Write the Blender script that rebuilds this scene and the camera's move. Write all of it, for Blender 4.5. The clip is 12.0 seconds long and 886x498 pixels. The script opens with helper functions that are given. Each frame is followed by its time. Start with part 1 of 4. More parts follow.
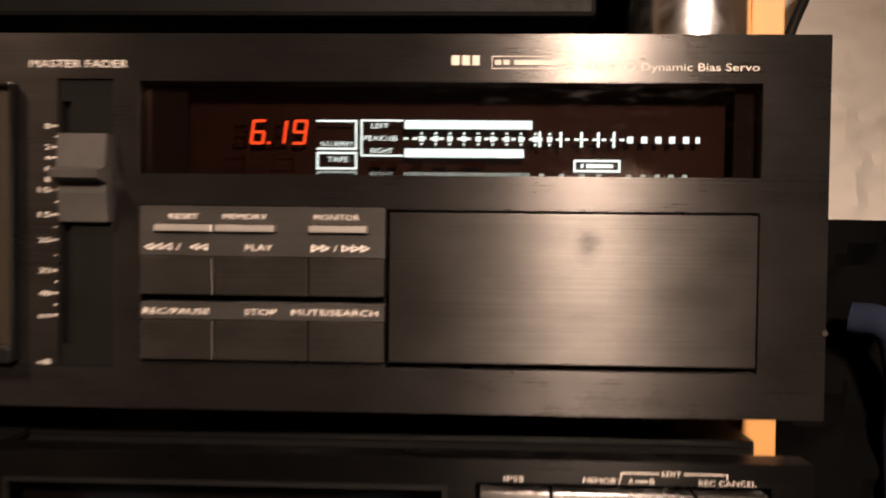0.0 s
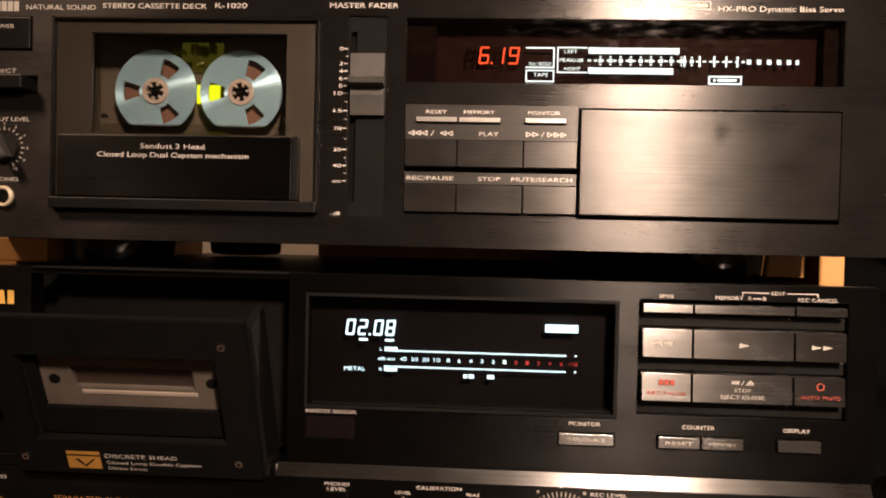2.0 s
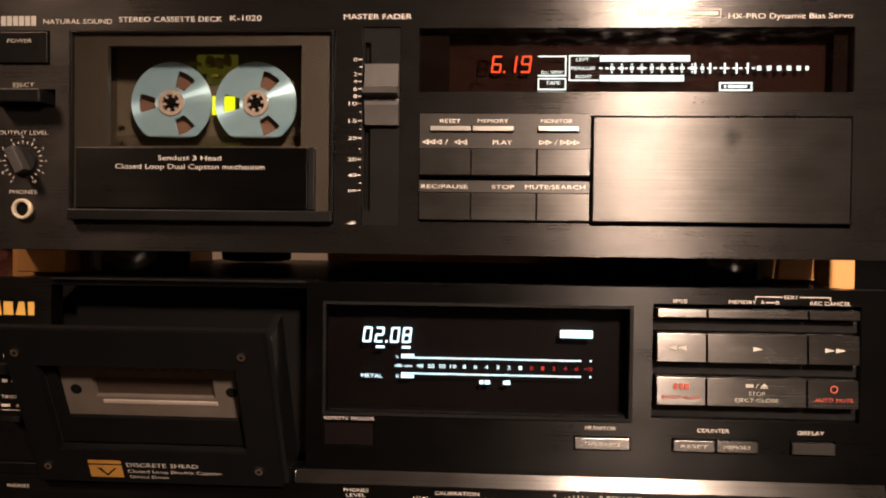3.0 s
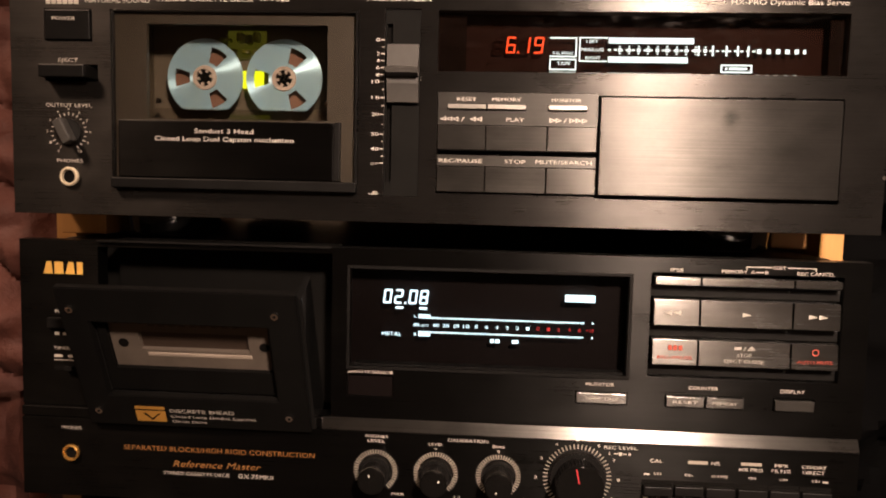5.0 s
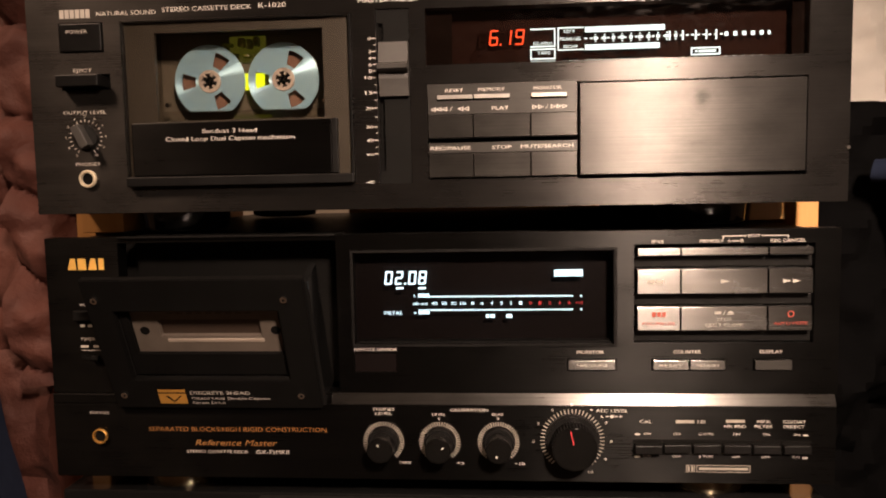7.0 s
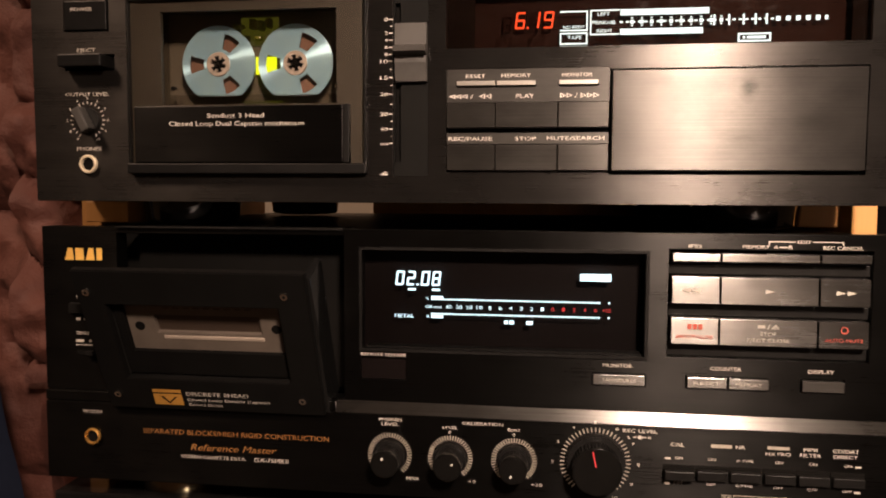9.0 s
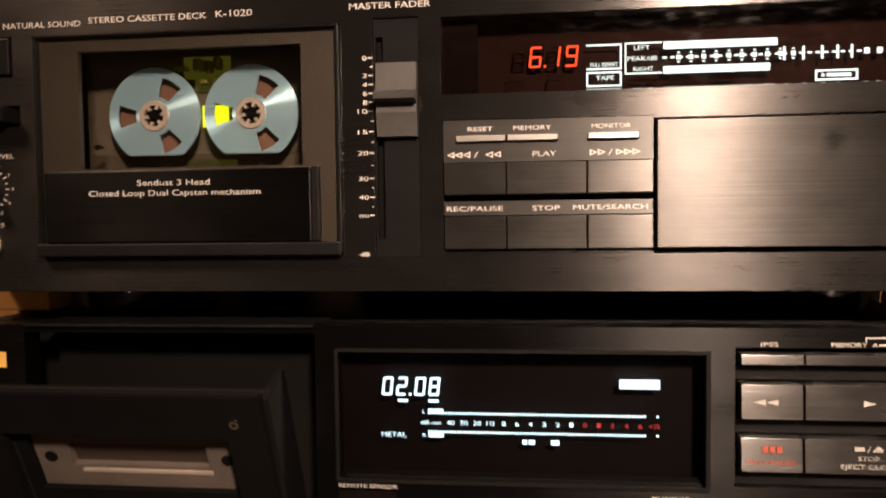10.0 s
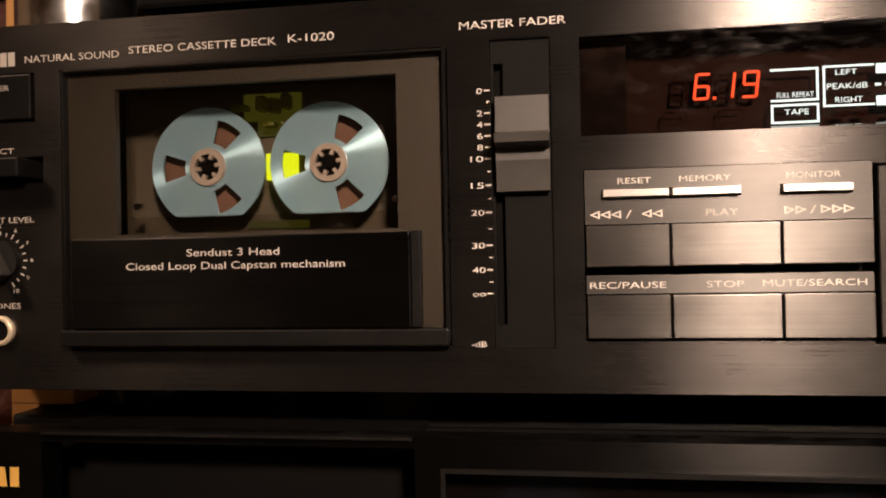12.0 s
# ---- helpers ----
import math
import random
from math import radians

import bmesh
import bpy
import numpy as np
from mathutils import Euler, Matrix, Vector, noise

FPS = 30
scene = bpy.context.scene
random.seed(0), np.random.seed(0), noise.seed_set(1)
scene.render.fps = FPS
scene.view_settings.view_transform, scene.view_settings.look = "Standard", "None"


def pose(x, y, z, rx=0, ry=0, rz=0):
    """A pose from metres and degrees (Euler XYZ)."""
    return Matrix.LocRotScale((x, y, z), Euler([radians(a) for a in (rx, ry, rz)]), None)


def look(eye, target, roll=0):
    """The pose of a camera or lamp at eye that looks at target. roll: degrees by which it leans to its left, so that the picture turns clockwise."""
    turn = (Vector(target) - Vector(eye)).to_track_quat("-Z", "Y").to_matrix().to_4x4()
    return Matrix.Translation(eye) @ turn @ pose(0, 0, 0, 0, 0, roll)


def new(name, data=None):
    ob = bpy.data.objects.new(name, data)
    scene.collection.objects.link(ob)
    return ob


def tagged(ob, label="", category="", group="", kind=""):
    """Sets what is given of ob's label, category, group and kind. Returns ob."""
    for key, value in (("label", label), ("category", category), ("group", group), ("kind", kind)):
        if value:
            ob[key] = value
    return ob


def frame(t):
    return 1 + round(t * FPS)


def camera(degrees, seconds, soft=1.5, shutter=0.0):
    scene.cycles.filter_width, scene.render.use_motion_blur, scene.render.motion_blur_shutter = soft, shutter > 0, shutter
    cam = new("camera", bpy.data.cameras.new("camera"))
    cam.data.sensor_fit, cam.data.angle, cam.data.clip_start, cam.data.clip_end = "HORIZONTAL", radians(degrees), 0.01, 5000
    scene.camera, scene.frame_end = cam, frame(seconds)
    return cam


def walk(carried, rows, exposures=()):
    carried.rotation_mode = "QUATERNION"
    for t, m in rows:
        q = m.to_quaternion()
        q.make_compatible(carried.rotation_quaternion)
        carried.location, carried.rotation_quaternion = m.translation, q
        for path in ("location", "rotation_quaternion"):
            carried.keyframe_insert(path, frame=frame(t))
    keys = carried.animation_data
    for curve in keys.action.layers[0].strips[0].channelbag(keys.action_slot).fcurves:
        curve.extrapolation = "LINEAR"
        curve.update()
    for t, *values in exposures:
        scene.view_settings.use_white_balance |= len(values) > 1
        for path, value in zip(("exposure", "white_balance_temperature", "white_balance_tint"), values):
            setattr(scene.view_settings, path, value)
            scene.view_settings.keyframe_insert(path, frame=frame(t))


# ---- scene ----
cam = camera(61.0, 12.0, soft=1.9, shutter=0.35)
PATH = [
    (0, (0.1064, -0.2363, 0.2182), (0.0391, 1.7615, 0.1676), 0.62),
    (0.5, (0.0832, -0.2973, 0.1926), (-0.0232, 1.6997, 0.1661), 1.40),
    (1, (0.0614, -0.3237, 0.1736), (-0.0659, 1.6712, 0.1113), 1.51),
    (1.5, (0.049, -0.3448, 0.1681), (-0.0614, 1.6515, 0.1207), 1.42),
    (2, (0.0389, -0.3432, 0.1654), (-0.0675, 1.6537, 0.1301), 1.31),
    (2.5, (0.0335, -0.3408, 0.1658), (-0.0693, 1.6562, 0.1311), 0.82),
    (4.5, (0.032, -0.3817, 0.1815), (-0.1018, 1.6114, 0.0846), 1.04),
    (5, (0.0314, -0.3752, 0.1803), (-0.1019, 1.6124, 0.0058), 1.33),
    (5.5, (0.0396, -0.3851, 0.1819), (-0.0917, 1.601, -0.0104), 0.86),
    (6, (0.0409, -0.3974, 0.1742), (-0.1, 1.5877, -0.0213), -0.14),
    (6.5, (0.0417, -0.4, 0.1734), (-0.0993, 1.5841, -0.0324), -0.85),
    (7, (0.0408, -0.4014, 0.174), (-0.1179, 1.5838, -0.0043), -1.11),
    (7.5, (0.0365, -0.3989, 0.1737), (-0.1401, 1.5872, 0.026), 0.07),
    (7.7, (0.0376, -0.3945, 0.1744), (-0.1439, 1.5886, -0.0069), 0.09),
    (9.3, (0.05, -0.3507, 0.1645), (-0.217, 1.6276, 0.0414), 0.34),
    (9.5, (0.0424, -0.3289, 0.1664), (-0.2, 1.6552, 0.0998), 0.49),
    (10, (0.0349, -0.287, 0.1897), (-0.1965, 1.6973, 0.0971), -0.73),
    (10.5, (0.0249, -0.2697, 0.1956), (-0.205, 1.7168, 0.1642), -1.22),
    (11, (0.0181, -0.2501, 0.2063), (-0.2117, 1.7367, 0.2154), -0.94),
    (11.5, (-0.0041, -0.2303, 0.2052), (-0.267, 1.7523, 0.215), -1.01),
    (12, (-0.0062, -0.2232, 0.2014), (-0.3047, 1.7544, 0.2165), -1.14),
]
walk(cam, [(t, look(eye, target, roll)) for t, eye, target, roll in PATH], exposures=((0.0, -0.15), (1.0, 0.0), (2.5, 0.05), (4.5, 0.12), (7.5, 0.12), (9.5, 0.05), (10.5, 0.1), (12.0, -0.22)))

# ---- light ----
world = bpy.data.worlds.new("world")
world.use_nodes = True
world.node_tree.nodes["Background"].inputs["Color"].default_value = (1.0, 0.72, 0.5, 1)
world.node_tree.nodes["Background"].inputs["Strength"].default_value = 0.01
scene.world = world
LAMP = Vector((0.285, -0.80, 0.62))
key = new("lamp_light", bpy.data.lights.new("lamp_light", "AREA"))
key.data.shape, key.data.size = "DISK", 0.11
key.data.energy, key.data.color = 2.7, (1.0, 0.745, 0.585)
key.data.spread = radians(58)
key.matrix_world = look(LAMP, (0.13, 0.0, 0.16))
room = new("ceiling_light", bpy.data.lights.new("ceiling_light", "AREA"))
room.data.shape, room.data.size = "DISK", 0.35
room.data.energy, room.data.color = 10.5, (1.0, 0.67, 0.47)
room.data.spread = radians(140)
# Unseen fill disc behind the camera, added to light the gap between decks.
low = new("low_fill_light", bpy.data.lights.new("low_fill_light", "AREA"))
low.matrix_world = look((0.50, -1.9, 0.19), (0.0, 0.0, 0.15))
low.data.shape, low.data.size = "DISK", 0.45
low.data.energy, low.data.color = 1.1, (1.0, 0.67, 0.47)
room.matrix_world = look((-1.05, -0.9, 1.6), (-0.25, 0.0, 0.12))
scene.view_settings.exposure = 0.0


# ---- materials ----
def material(name):
    m = bpy.data.materials.new(name)
    m.use_nodes = True
    return m, m.node_tree.nodes, m.node_tree.links, m.node_tree.nodes["Principled BSDF"]


def coords(nodes, links, scale):
    tc, mp = nodes.new("ShaderNodeTexCoord"), nodes.new("ShaderNodeMapping")
    mp.inputs["Scale"].default_value = scale
    links.new(tc.outputs["Object"], mp.inputs["Vector"])
    return mp.outputs["Vector"]


def noise_of(nodes, links, scale, detail=4.0, rough=0.6, size=1.0):
    n = nodes.new("ShaderNodeTexNoise")
    n.inputs["Scale"].default_value, n.inputs["Detail"].default_value, n.inputs["Roughness"].default_value = size, detail, rough
    links.new(coords(nodes, links, scale), n.inputs["Vector"])
    return n.outputs["Fac"]


def ramp(nodes, links, fac, lo, hi, a=0.3, b=0.7):
    r = nodes.new("ShaderNodeMapRange")
    r.inputs["From Min"].default_value, r.inputs["From Max"].default_value = a, b
    r.inputs["To Min"].default_value, r.inputs["To Max"].default_value = lo, hi
    links.new(fac, r.inputs["Value"])
    return r.outputs["Result"]


def tint(nodes, links, fac, c0, c1, a=0.3, b=0.7):
    mx = nodes.new("ShaderNodeMix")
    mx.data_type = "RGBA"
    mx.inputs[6].default_value, mx.inputs[7].default_value = (*c0, 1), (*c1, 1)
    links.new(ramp(nodes, links, fac, 0, 1, a, b), mx.inputs[0])
    return mx.outputs[2]


def brushed(name, c0, c1, rough=0.3, metal=0.85, aniso=0.93, bump=0.12, stains=()):
    """Metal brushed from side to side: its highlights draw out upwards and downwards."""
    m, N, L, b = material(name)
    grain = noise_of(N, L, (16, 60, 2600), 3)
    cloud = noise_of(N, L, (26, 26, 40), 5)
    streak = noise_of(N, L, (11, 30, 1500), 4)
    col = tint(N, L, streak, c0, c1)
    soil = N.new("ShaderNodeMix")
    soil.data_type, soil.blend_type = "RGBA", "MULTIPLY"
    soil.inputs[0].default_value = 1.0
    L.new(col, soil.inputs[6])
    L.new(tint(N, L, noise_of(N, L, (38, 38, 75), 6, 0.65), (0.86, 0.86, 0.86), (1.05, 1.05, 1.05), 0.38, 0.6), soil.inputs[7])
    col = soil.outputs[2]
    rg = N.new("ShaderNodeMath")
    rg.operation = "ADD"
    L.new(ramp(N, L, cloud, rough - 0.03, rough + 0.05, 0.35, 0.7), rg.inputs[0])
    L.new(ramp(N, L, streak, -0.02, 0.02), rg.inputs[1])
    out_r = rg.outputs[0]
    if stains:
        pos = N.new("ShaderNodeTexCoord")
        total = None
        for (x, z, rx, rz, much) in stains:
            mp = N.new("ShaderNodeMapping")
            mp.inputs["Location"].default_value = (-x / rx, 0, -z / rz)
            mp.inputs["Scale"].default_value = (1 / rx, 0, 1 / rz)
            L.new(pos.outputs["Object"], mp.inputs["Vector"])
            ln = N.new("ShaderNodeVectorMath")
            ln.operation = "LENGTH"
            L.new(mp.outputs["Vector"], ln.inputs[0])
            f = ramp(N, L, ln.outputs["Value"], much, 0.0, 0.2, 1.3)
            if total is None:
                total = f
            else:
                mx = N.new("ShaderNodeMath")
                mx.operation = "MAXIMUM"
                L.new(total, mx.inputs[0]), L.new(f, mx.inputs[1])
                total = mx.outputs[0]
        br = noise_of(N, L, (120, 50, 420), 3)
        mu = N.new("ShaderNodeMath")
        mu.operation = "MULTIPLY"
        L.new(total, mu.inputs[0]), L.new(ramp(N, L, br, 0.35, 0.95, 0.3, 0.65), mu.inputs[1])
        mx = N.new("ShaderNodeMix")
        mx.data_type = "RGBA"
        L.new(mu.outputs[0], mx.inputs[0]), L.new(col, mx.inputs[6])
        mx.inputs[7].default_value = (c0[0] * 0.3, c0[1] * 0.3, c0[2] * 0.3, 1)
        col = mx.outputs[2]
    L.new(col, b.inputs["Base Color"])
    L.new(out_r, b.inputs["Roughness"])
    b.inputs["Metallic"].default_value, b.inputs["Anisotropic"].default_value = metal, aniso
    up = N.new("ShaderNodeCombineXYZ")
    up.inputs[2].default_value = 1.0
    L.new(up.outputs[0], b.inputs["Tangent"])
    bp = N.new("ShaderNodeBump")
    bp.inputs["Strength"].default_value, bp.inputs["Distance"].default_value = bump, 0.0002
    L.new(grain, bp.inputs["Height"]), L.new(bp.outputs[0], b.inputs["Normal"])
    return m


def plain(name, c0, c1=None, rough=0.45, metal=0.0, scale=60, bump=0.05, spread=0.08, dist=0.0005, spec=0.5):
    m, N, L, b = material(name)
    f = noise_of(N, L, (scale, scale, scale), 5)
    big = noise_of(N, L, (scale / 7, scale / 7, scale / 7), 3)
    L.new(tint(N, L, big, c0, c1 or tuple(v * 1.35 for v in c0)), b.inputs["Base Color"])
    L.new(ramp(N, L, f, max(rough - spread, 0.02), rough + spread), b.inputs["Roughness"])
    b.inputs["Metallic"].default_value = metal
    b.inputs["Specular IOR Level"].default_value = spec
    bp = N.new("ShaderNodeBump")
    bp.inputs["Strength"].default_value, bp.inputs["Distance"].default_value = bump, dist
    L.new(f, bp.inputs["Height"]), L.new(bp.outputs[0], b.inputs["Normal"])
    return m


def glow(name, colour, strength):
    m, N, L, b = material(name)
    b.inputs["Base Color"].default_value = (0.02, 0.02, 0.02, 1)
    b.inputs["Emission Color"].default_value, b.inputs["Emission Strength"].default_value = (*colour, 1), strength
    return m


def pane(name, colour, ior=1.45, rough=0.03):
    m, N, L, b = material(name)
    N.remove(b)
    tr, gl, fr, mx = N.new("ShaderNodeBsdfTransparent"), N.new("ShaderNodeBsdfGlossy"), N.new("ShaderNodeFresnel"), N.new("ShaderNodeMixShader")
    tr.inputs[0].default_value, fr.inputs[0].default_value = (*colour, 1), ior
    dust = noise_of(N, L, (90, 90, 300), 6, 0.7)
    L.new(ramp(N, L, dust, rough, rough + 0.14, 0.45, 0.75), gl.inputs["Roughness"])
    L.new(fr.outputs[0], mx.inputs[0]), L.new(tr.outputs[0], mx.inputs[1]), L.new(gl.outputs[0], mx.inputs[2])
    L.new(mx.outputs[0], N["Material Output"].inputs[0])
    return m


STAINS = ((0.1435, 0.2145, 0.0042, 0.006, 1.0), (0.128, 0.2165, 0.016, 0.004, 0.22), (0.141, 0.191, 0.012, 0.0045, 0.42), (0.184, 0.213, 0.010, 0.005, 0.34), (0.168, 0.199, 0.014, 0.003, 0.25), (0.1, 0.2185, 0.009, 0.003, 0.25), (0.17, 0.2195, 0.02, 0.002, 0.3))
M_PANEL = brushed("black_brushed_aluminium", (0.036, 0.033, 0.031), (0.044, 0.041, 0.039), 0.29)
M_FLAP = brushed("black_brushed_flap", (0.040, 0.0375, 0.035), (0.056, 0.0525, 0.049), 0.32, stains=STAINS)
M_KEYS = brushed("grey_brushed_keys", (0.07, 0.066, 0.061), (0.088, 0.083, 0.077), 0.34, stains=((0.006, 0.186, 0.009, 0.005, 0.3), (0.030, 0.186, 0.006, 0.006, 0.3), (0.053, 0.187, 0.006, 0.005, 0.3), (0.060, 0.185, 0.006, 0.004, 0.2), (0.030, 0.206, 0.006, 0.004, 0.25)))
M_STRIP = brushed("grey_key_surround", (0.062, 0.058, 0.054), (0.072, 0.068, 0.063), 0.42, metal=0.6, bump=0.05)
M_LOW = brushed("black_coated_metal", (0.0066, 0.0061, 0.0057), (0.0088, 0.0082, 0.0077), 0.30, metal=0.8, bump=0.08)
M_SILVER = brushed("dark_silver_keys", (0.125, 0.12, 0.115), (0.16, 0.153, 0.147), 0.25, metal=0.95)
M_LEDGE = brushed("polished_ledge", (0.13, 0.123, 0.116), (0.165, 0.158, 0.15), 0.3, metal=0.95)
M_PLASTIC = plain("black_plastic", (0.010, 0.0095, 0.009), rough=0.42, scale=300, bump=0.08, spec=0.3)
M_DOOR = plain("black_door_plastic", (0.0042, 0.004, 0.0038), rough=0.5, scale=300, bump=0.06, spec=0.06)
M_SATIN = plain("dark_satin_plastic", (0.006, 0.0057, 0.0055), rough=0.36, scale=400, bump=0.08, spec=0.17)
M_GLOSS = plain("glossy_black_plastic", (0.006, 0.006, 0.006), rough=0.1, scale=80, bump=0.02)
M_VOID = plain("matt_black_inside", (0.004, 0.0037, 0.0034), rough=0.8, scale=100, spec=0.05)
M_KNOB = plain("black_knob_cap", (0.004, 0.0038, 0.0036), rough=0.18, scale=400, bump=0.04, spec=0.3)
M_FADER = plain("grey_fader_plastic", (0.042, 0.039, 0.036), rough=0.45, scale=500, bump=0.12, spec=0.3)
M_SLOT = plain("charcoal_slot_panel", (0.0045, 0.0043, 0.004), (0.007, 0.0066, 0.006), rough=0.6, scale=250, spec=0.06)
M_INK = plain("pale_print", (0.50, 0.47, 0.42), rough=0.6, scale=900)
M_KEYINK = plain("dim_key_print", (0.30, 0.275, 0.24), rough=0.6, scale=900)
M_INK_DIM = plain("grey_print", (0.42, 0.385, 0.34), rough=0.6, scale=900)
M_GOLD = plain("gold_print", (0.72, 0.42, 0.10), rough=0.4, metal=0.2, scale=300)
M_EMBLEM = plain("amber_emblem", (0.34, 0.17, 0.035), rough=0.4, metal=0.2, scale=300)
M_ORANGE = plain("copper_print", (0.26, 0.12, 0.04), rough=0.45, metal=0.3, scale=300)
M_RED = plain("red_print", (0.28, 0.05, 0.032), rough=0.5, scale=300)
M_CHROME = plain("chrome", (0.85, 0.83, 0.80), rough=0.2, metal=1.0, scale=120, bump=0.02)
M_GOLDRING = plain("gold_socket_ring", (0.72, 0.40, 0.11), rough=0.3, metal=0.8, scale=300)
M_SCRIPT = plain("copper_script", (0.30, 0.145, 0.05), rough=0.45, metal=0.3, scale=300)
M_TICK = plain("dim_strokes", (0.24, 0.215, 0.18), rough=0.6, scale=900)
M_PALEKEY = brushed("pale_metal_slits", (0.50, 0.47, 0.44), (0.60, 0.57, 0.53), 0.42, metal=0.7)
M_TAPEDARK = plain("dark_tape_window", (0.030, 0.020, 0.015), (0.045, 0.03, 0.022), rough=0.4, scale=60)
M_PALESTRIP = plain("pale_plastic_strip", (0.27, 0.225, 0.185), rough=0.4, scale=200)
M_BRASS = plain("brass_ring", (0.70, 0.60, 0.44), rough=0.4, metal=0.35, scale=300)
M_GOLDFOOT = brushed("champagne_metal_foot", (0.34, 0.29, 0.2), (0.42, 0.36, 0.25), 0.25, metal=1.0)
M_CLEAR = pane("smoked_door_acrylic", (0.86, 0.85, 0.83), 1.4)
M_SMOKE = pane("smoked_display_window", (0.80, 0.70, 0.66), 1.4)
M_SMOKE2 = pane("dark_display_window", (0.85, 0.85, 0.85), 1.14)
M_BACK = plain("brown_display_back", (0.007, 0.0026, 0.0018), (0.010, 0.0038, 0.0026), rough=0.6, scale=40, spec=0.1)
M_BACK2 = plain("black_display_back", (0.0028, 0.0016, 0.0016), (0.0045, 0.0024, 0.0022), rough=0.5, scale=12, spec=0.1)
M_GHOST = plain("unlit_segment", (0.010, 0.004, 0.003), rough=0.7, scale=200, spec=0.03)
M_LEDRED = glow("red_segments", (1.0, 0.075, 0.012), 2.6)
M_CYAN = glow("cyan_segments", (0.66, 0.97, 1.0), 3.4)
M_CYANDIM = glow("cyan_ghost", (0.62, 0.98, 1.0), 1.1)
M_ICE = glow("ice_segments", (0.70, 0.93, 1.0), 3.0)
M_SCALERED = glow("scale_red", (1.0, 0.03, 0.035), 0.9)
M_LIME = glow("lime_tape_light", (0.82, 0.90, 0.01), 1.6)
M_LIMEDIM = plain("painted_lime_sparkle", (0.10, 0.095, 0.012), (0.30, 0.28, 0.03), rough=0.3, scale=900, bump=0.6)
M_FABRIC = plain("red_brown_quilting", (0.062, 0.018, 0.012), (0.115, 0.036, 0.024), rough=0.75, scale=60, bump=0.6, dist=0.006)
M_DENIM = plain("blue_cloth", (0.012, 0.017, 0.034), (0.018, 0.024, 0.046), rough=0.9, scale=160, bump=0.4, dist=0.002, spec=0.1)
M_LINEN = plain("white_linen", (0.76, 0.72, 0.66), (0.82, 0.78, 0.72), rough=0.85, scale=120, bump=0.3, dist=0.002, spec=0.1)
M_BAG = plain("black_cloth", (0.0024, 0.0023, 0.0024), (0.0038, 0.0037, 0.0038), rough=0.95, scale=90, bump=0.3, dist=0.003, spec=0.02)
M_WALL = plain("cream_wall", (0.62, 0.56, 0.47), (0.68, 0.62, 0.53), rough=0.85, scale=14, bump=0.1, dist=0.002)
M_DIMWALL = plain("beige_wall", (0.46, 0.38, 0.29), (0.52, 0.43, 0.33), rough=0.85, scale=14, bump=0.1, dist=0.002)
M_FLOOR = plain("dark_floor", (0.09, 0.06, 0.04), rough=0.5, scale=8)
M_SHELLGREY = plain("grey_cassette_shell", (0.082, 0.066, 0.054), rough=0.45, scale=400, bump=0.08)
M_TAPE = plain("brown_tape_pack", (0.19, 0.10, 0.068), (0.24, 0.13, 0.09), rough=0.4, scale=60)
M_WELL = plain("brown_grey_well", (0.105, 0.085, 0.06), (0.14, 0.115, 0.085), rough=0.5, scale=60)
M_LIMEGLOW = glow("lime_reflection_glow", (0.62, 0.56, 0.05), 0.075)
M_BRACKET = plain("grey_door_frame", (0.046, 0.037, 0.028), (0.066, 0.054, 0.041), rough=0.5, scale=150)


def wood():
    m, N, L, b = material("light_wood")
    g = noise_of(N, L, (60, 12, 1.6), 6)
    f = noise_of(N, L, (500, 90, 12), 4)
    L.new(tint(N, L, g, (0.46, 0.22, 0.065), (0.60, 0.32, 0.11)), b.inputs["Base Color"])
    L.new(ramp(N, L, f, 0.4, 0.6), b.inputs["Roughness"])
    bp = N.new("ShaderNodeBump")
    bp.inputs["Strength"].default_value, bp.inputs["Distance"].default_value = 0.15, 0.0004
    L.new(f, bp.inputs["Height"]), L.new(bp.outputs[0], b.inputs["Normal"])
    return m


M_WOOD = wood()


def reel_metal():
    """Turned blue aluminium: the fine rings pull the highlight out into two wedges."""
    m, N, L, b = material("blue_turned_reel")
    tg = N.new("ShaderNodeTangent")
    tg.direction_type, tg.axis = "RADIAL", "Y"
    L.new(tg.outputs[0], b.inputs["Tangent"])
    g = noise_of(N, L, (90, 90, 90), 4)
    L.new(tint(N, L, g, (0.47, 0.78, 1.0), (0.57, 0.87, 1.0)), b.inputs["Base Color"])
    b.inputs["Metallic"].default_value, b.inputs["Roughness"].default_value = 0.5, 0.34
    b.inputs["Anisotropic"].default_value, b.inputs["Anisotropic Rotation"].default_value = 0.95, 0.25
    b.inputs["Emission Color"].default_value = (0, 0, 0, 1)
    return m


M_REEL = reel_metal()
M_HUB = plain("pale_brown_reel_hub", (0.48, 0.39, 0.33), (0.60, 0.51, 0.45), rough=0.2, scale=900)


# ---- mesh helpers; sizes in millimetres ----
def box(bm, x0, x1, y0, y1, z0, z1, bevel=0.0):
    r = bmesh.ops.create_cube(bm, size=1, matrix=Matrix.LocRotScale(((x0 + x1) / 2000, (y0 + y1) / 2000, (z0 + z1) / 2000), None, (abs(x1 - x0) / 1000, abs(y1 - y0) / 1000, abs(z1 - z0) / 1000)))
    if bevel:
        es = list({e for v in r["verts"] for e in v.link_edges})
        bmesh.ops.bevel(bm, geom=es, offset=bevel / 1000, segments=2, affect="EDGES", profile=0.5)
    return bm


def cube(x0, x1, y0, y1, z0, z1, bevel=0.0):
    return box(bmesh.new(), x0, x1, y0, y1, z0, z1, bevel)


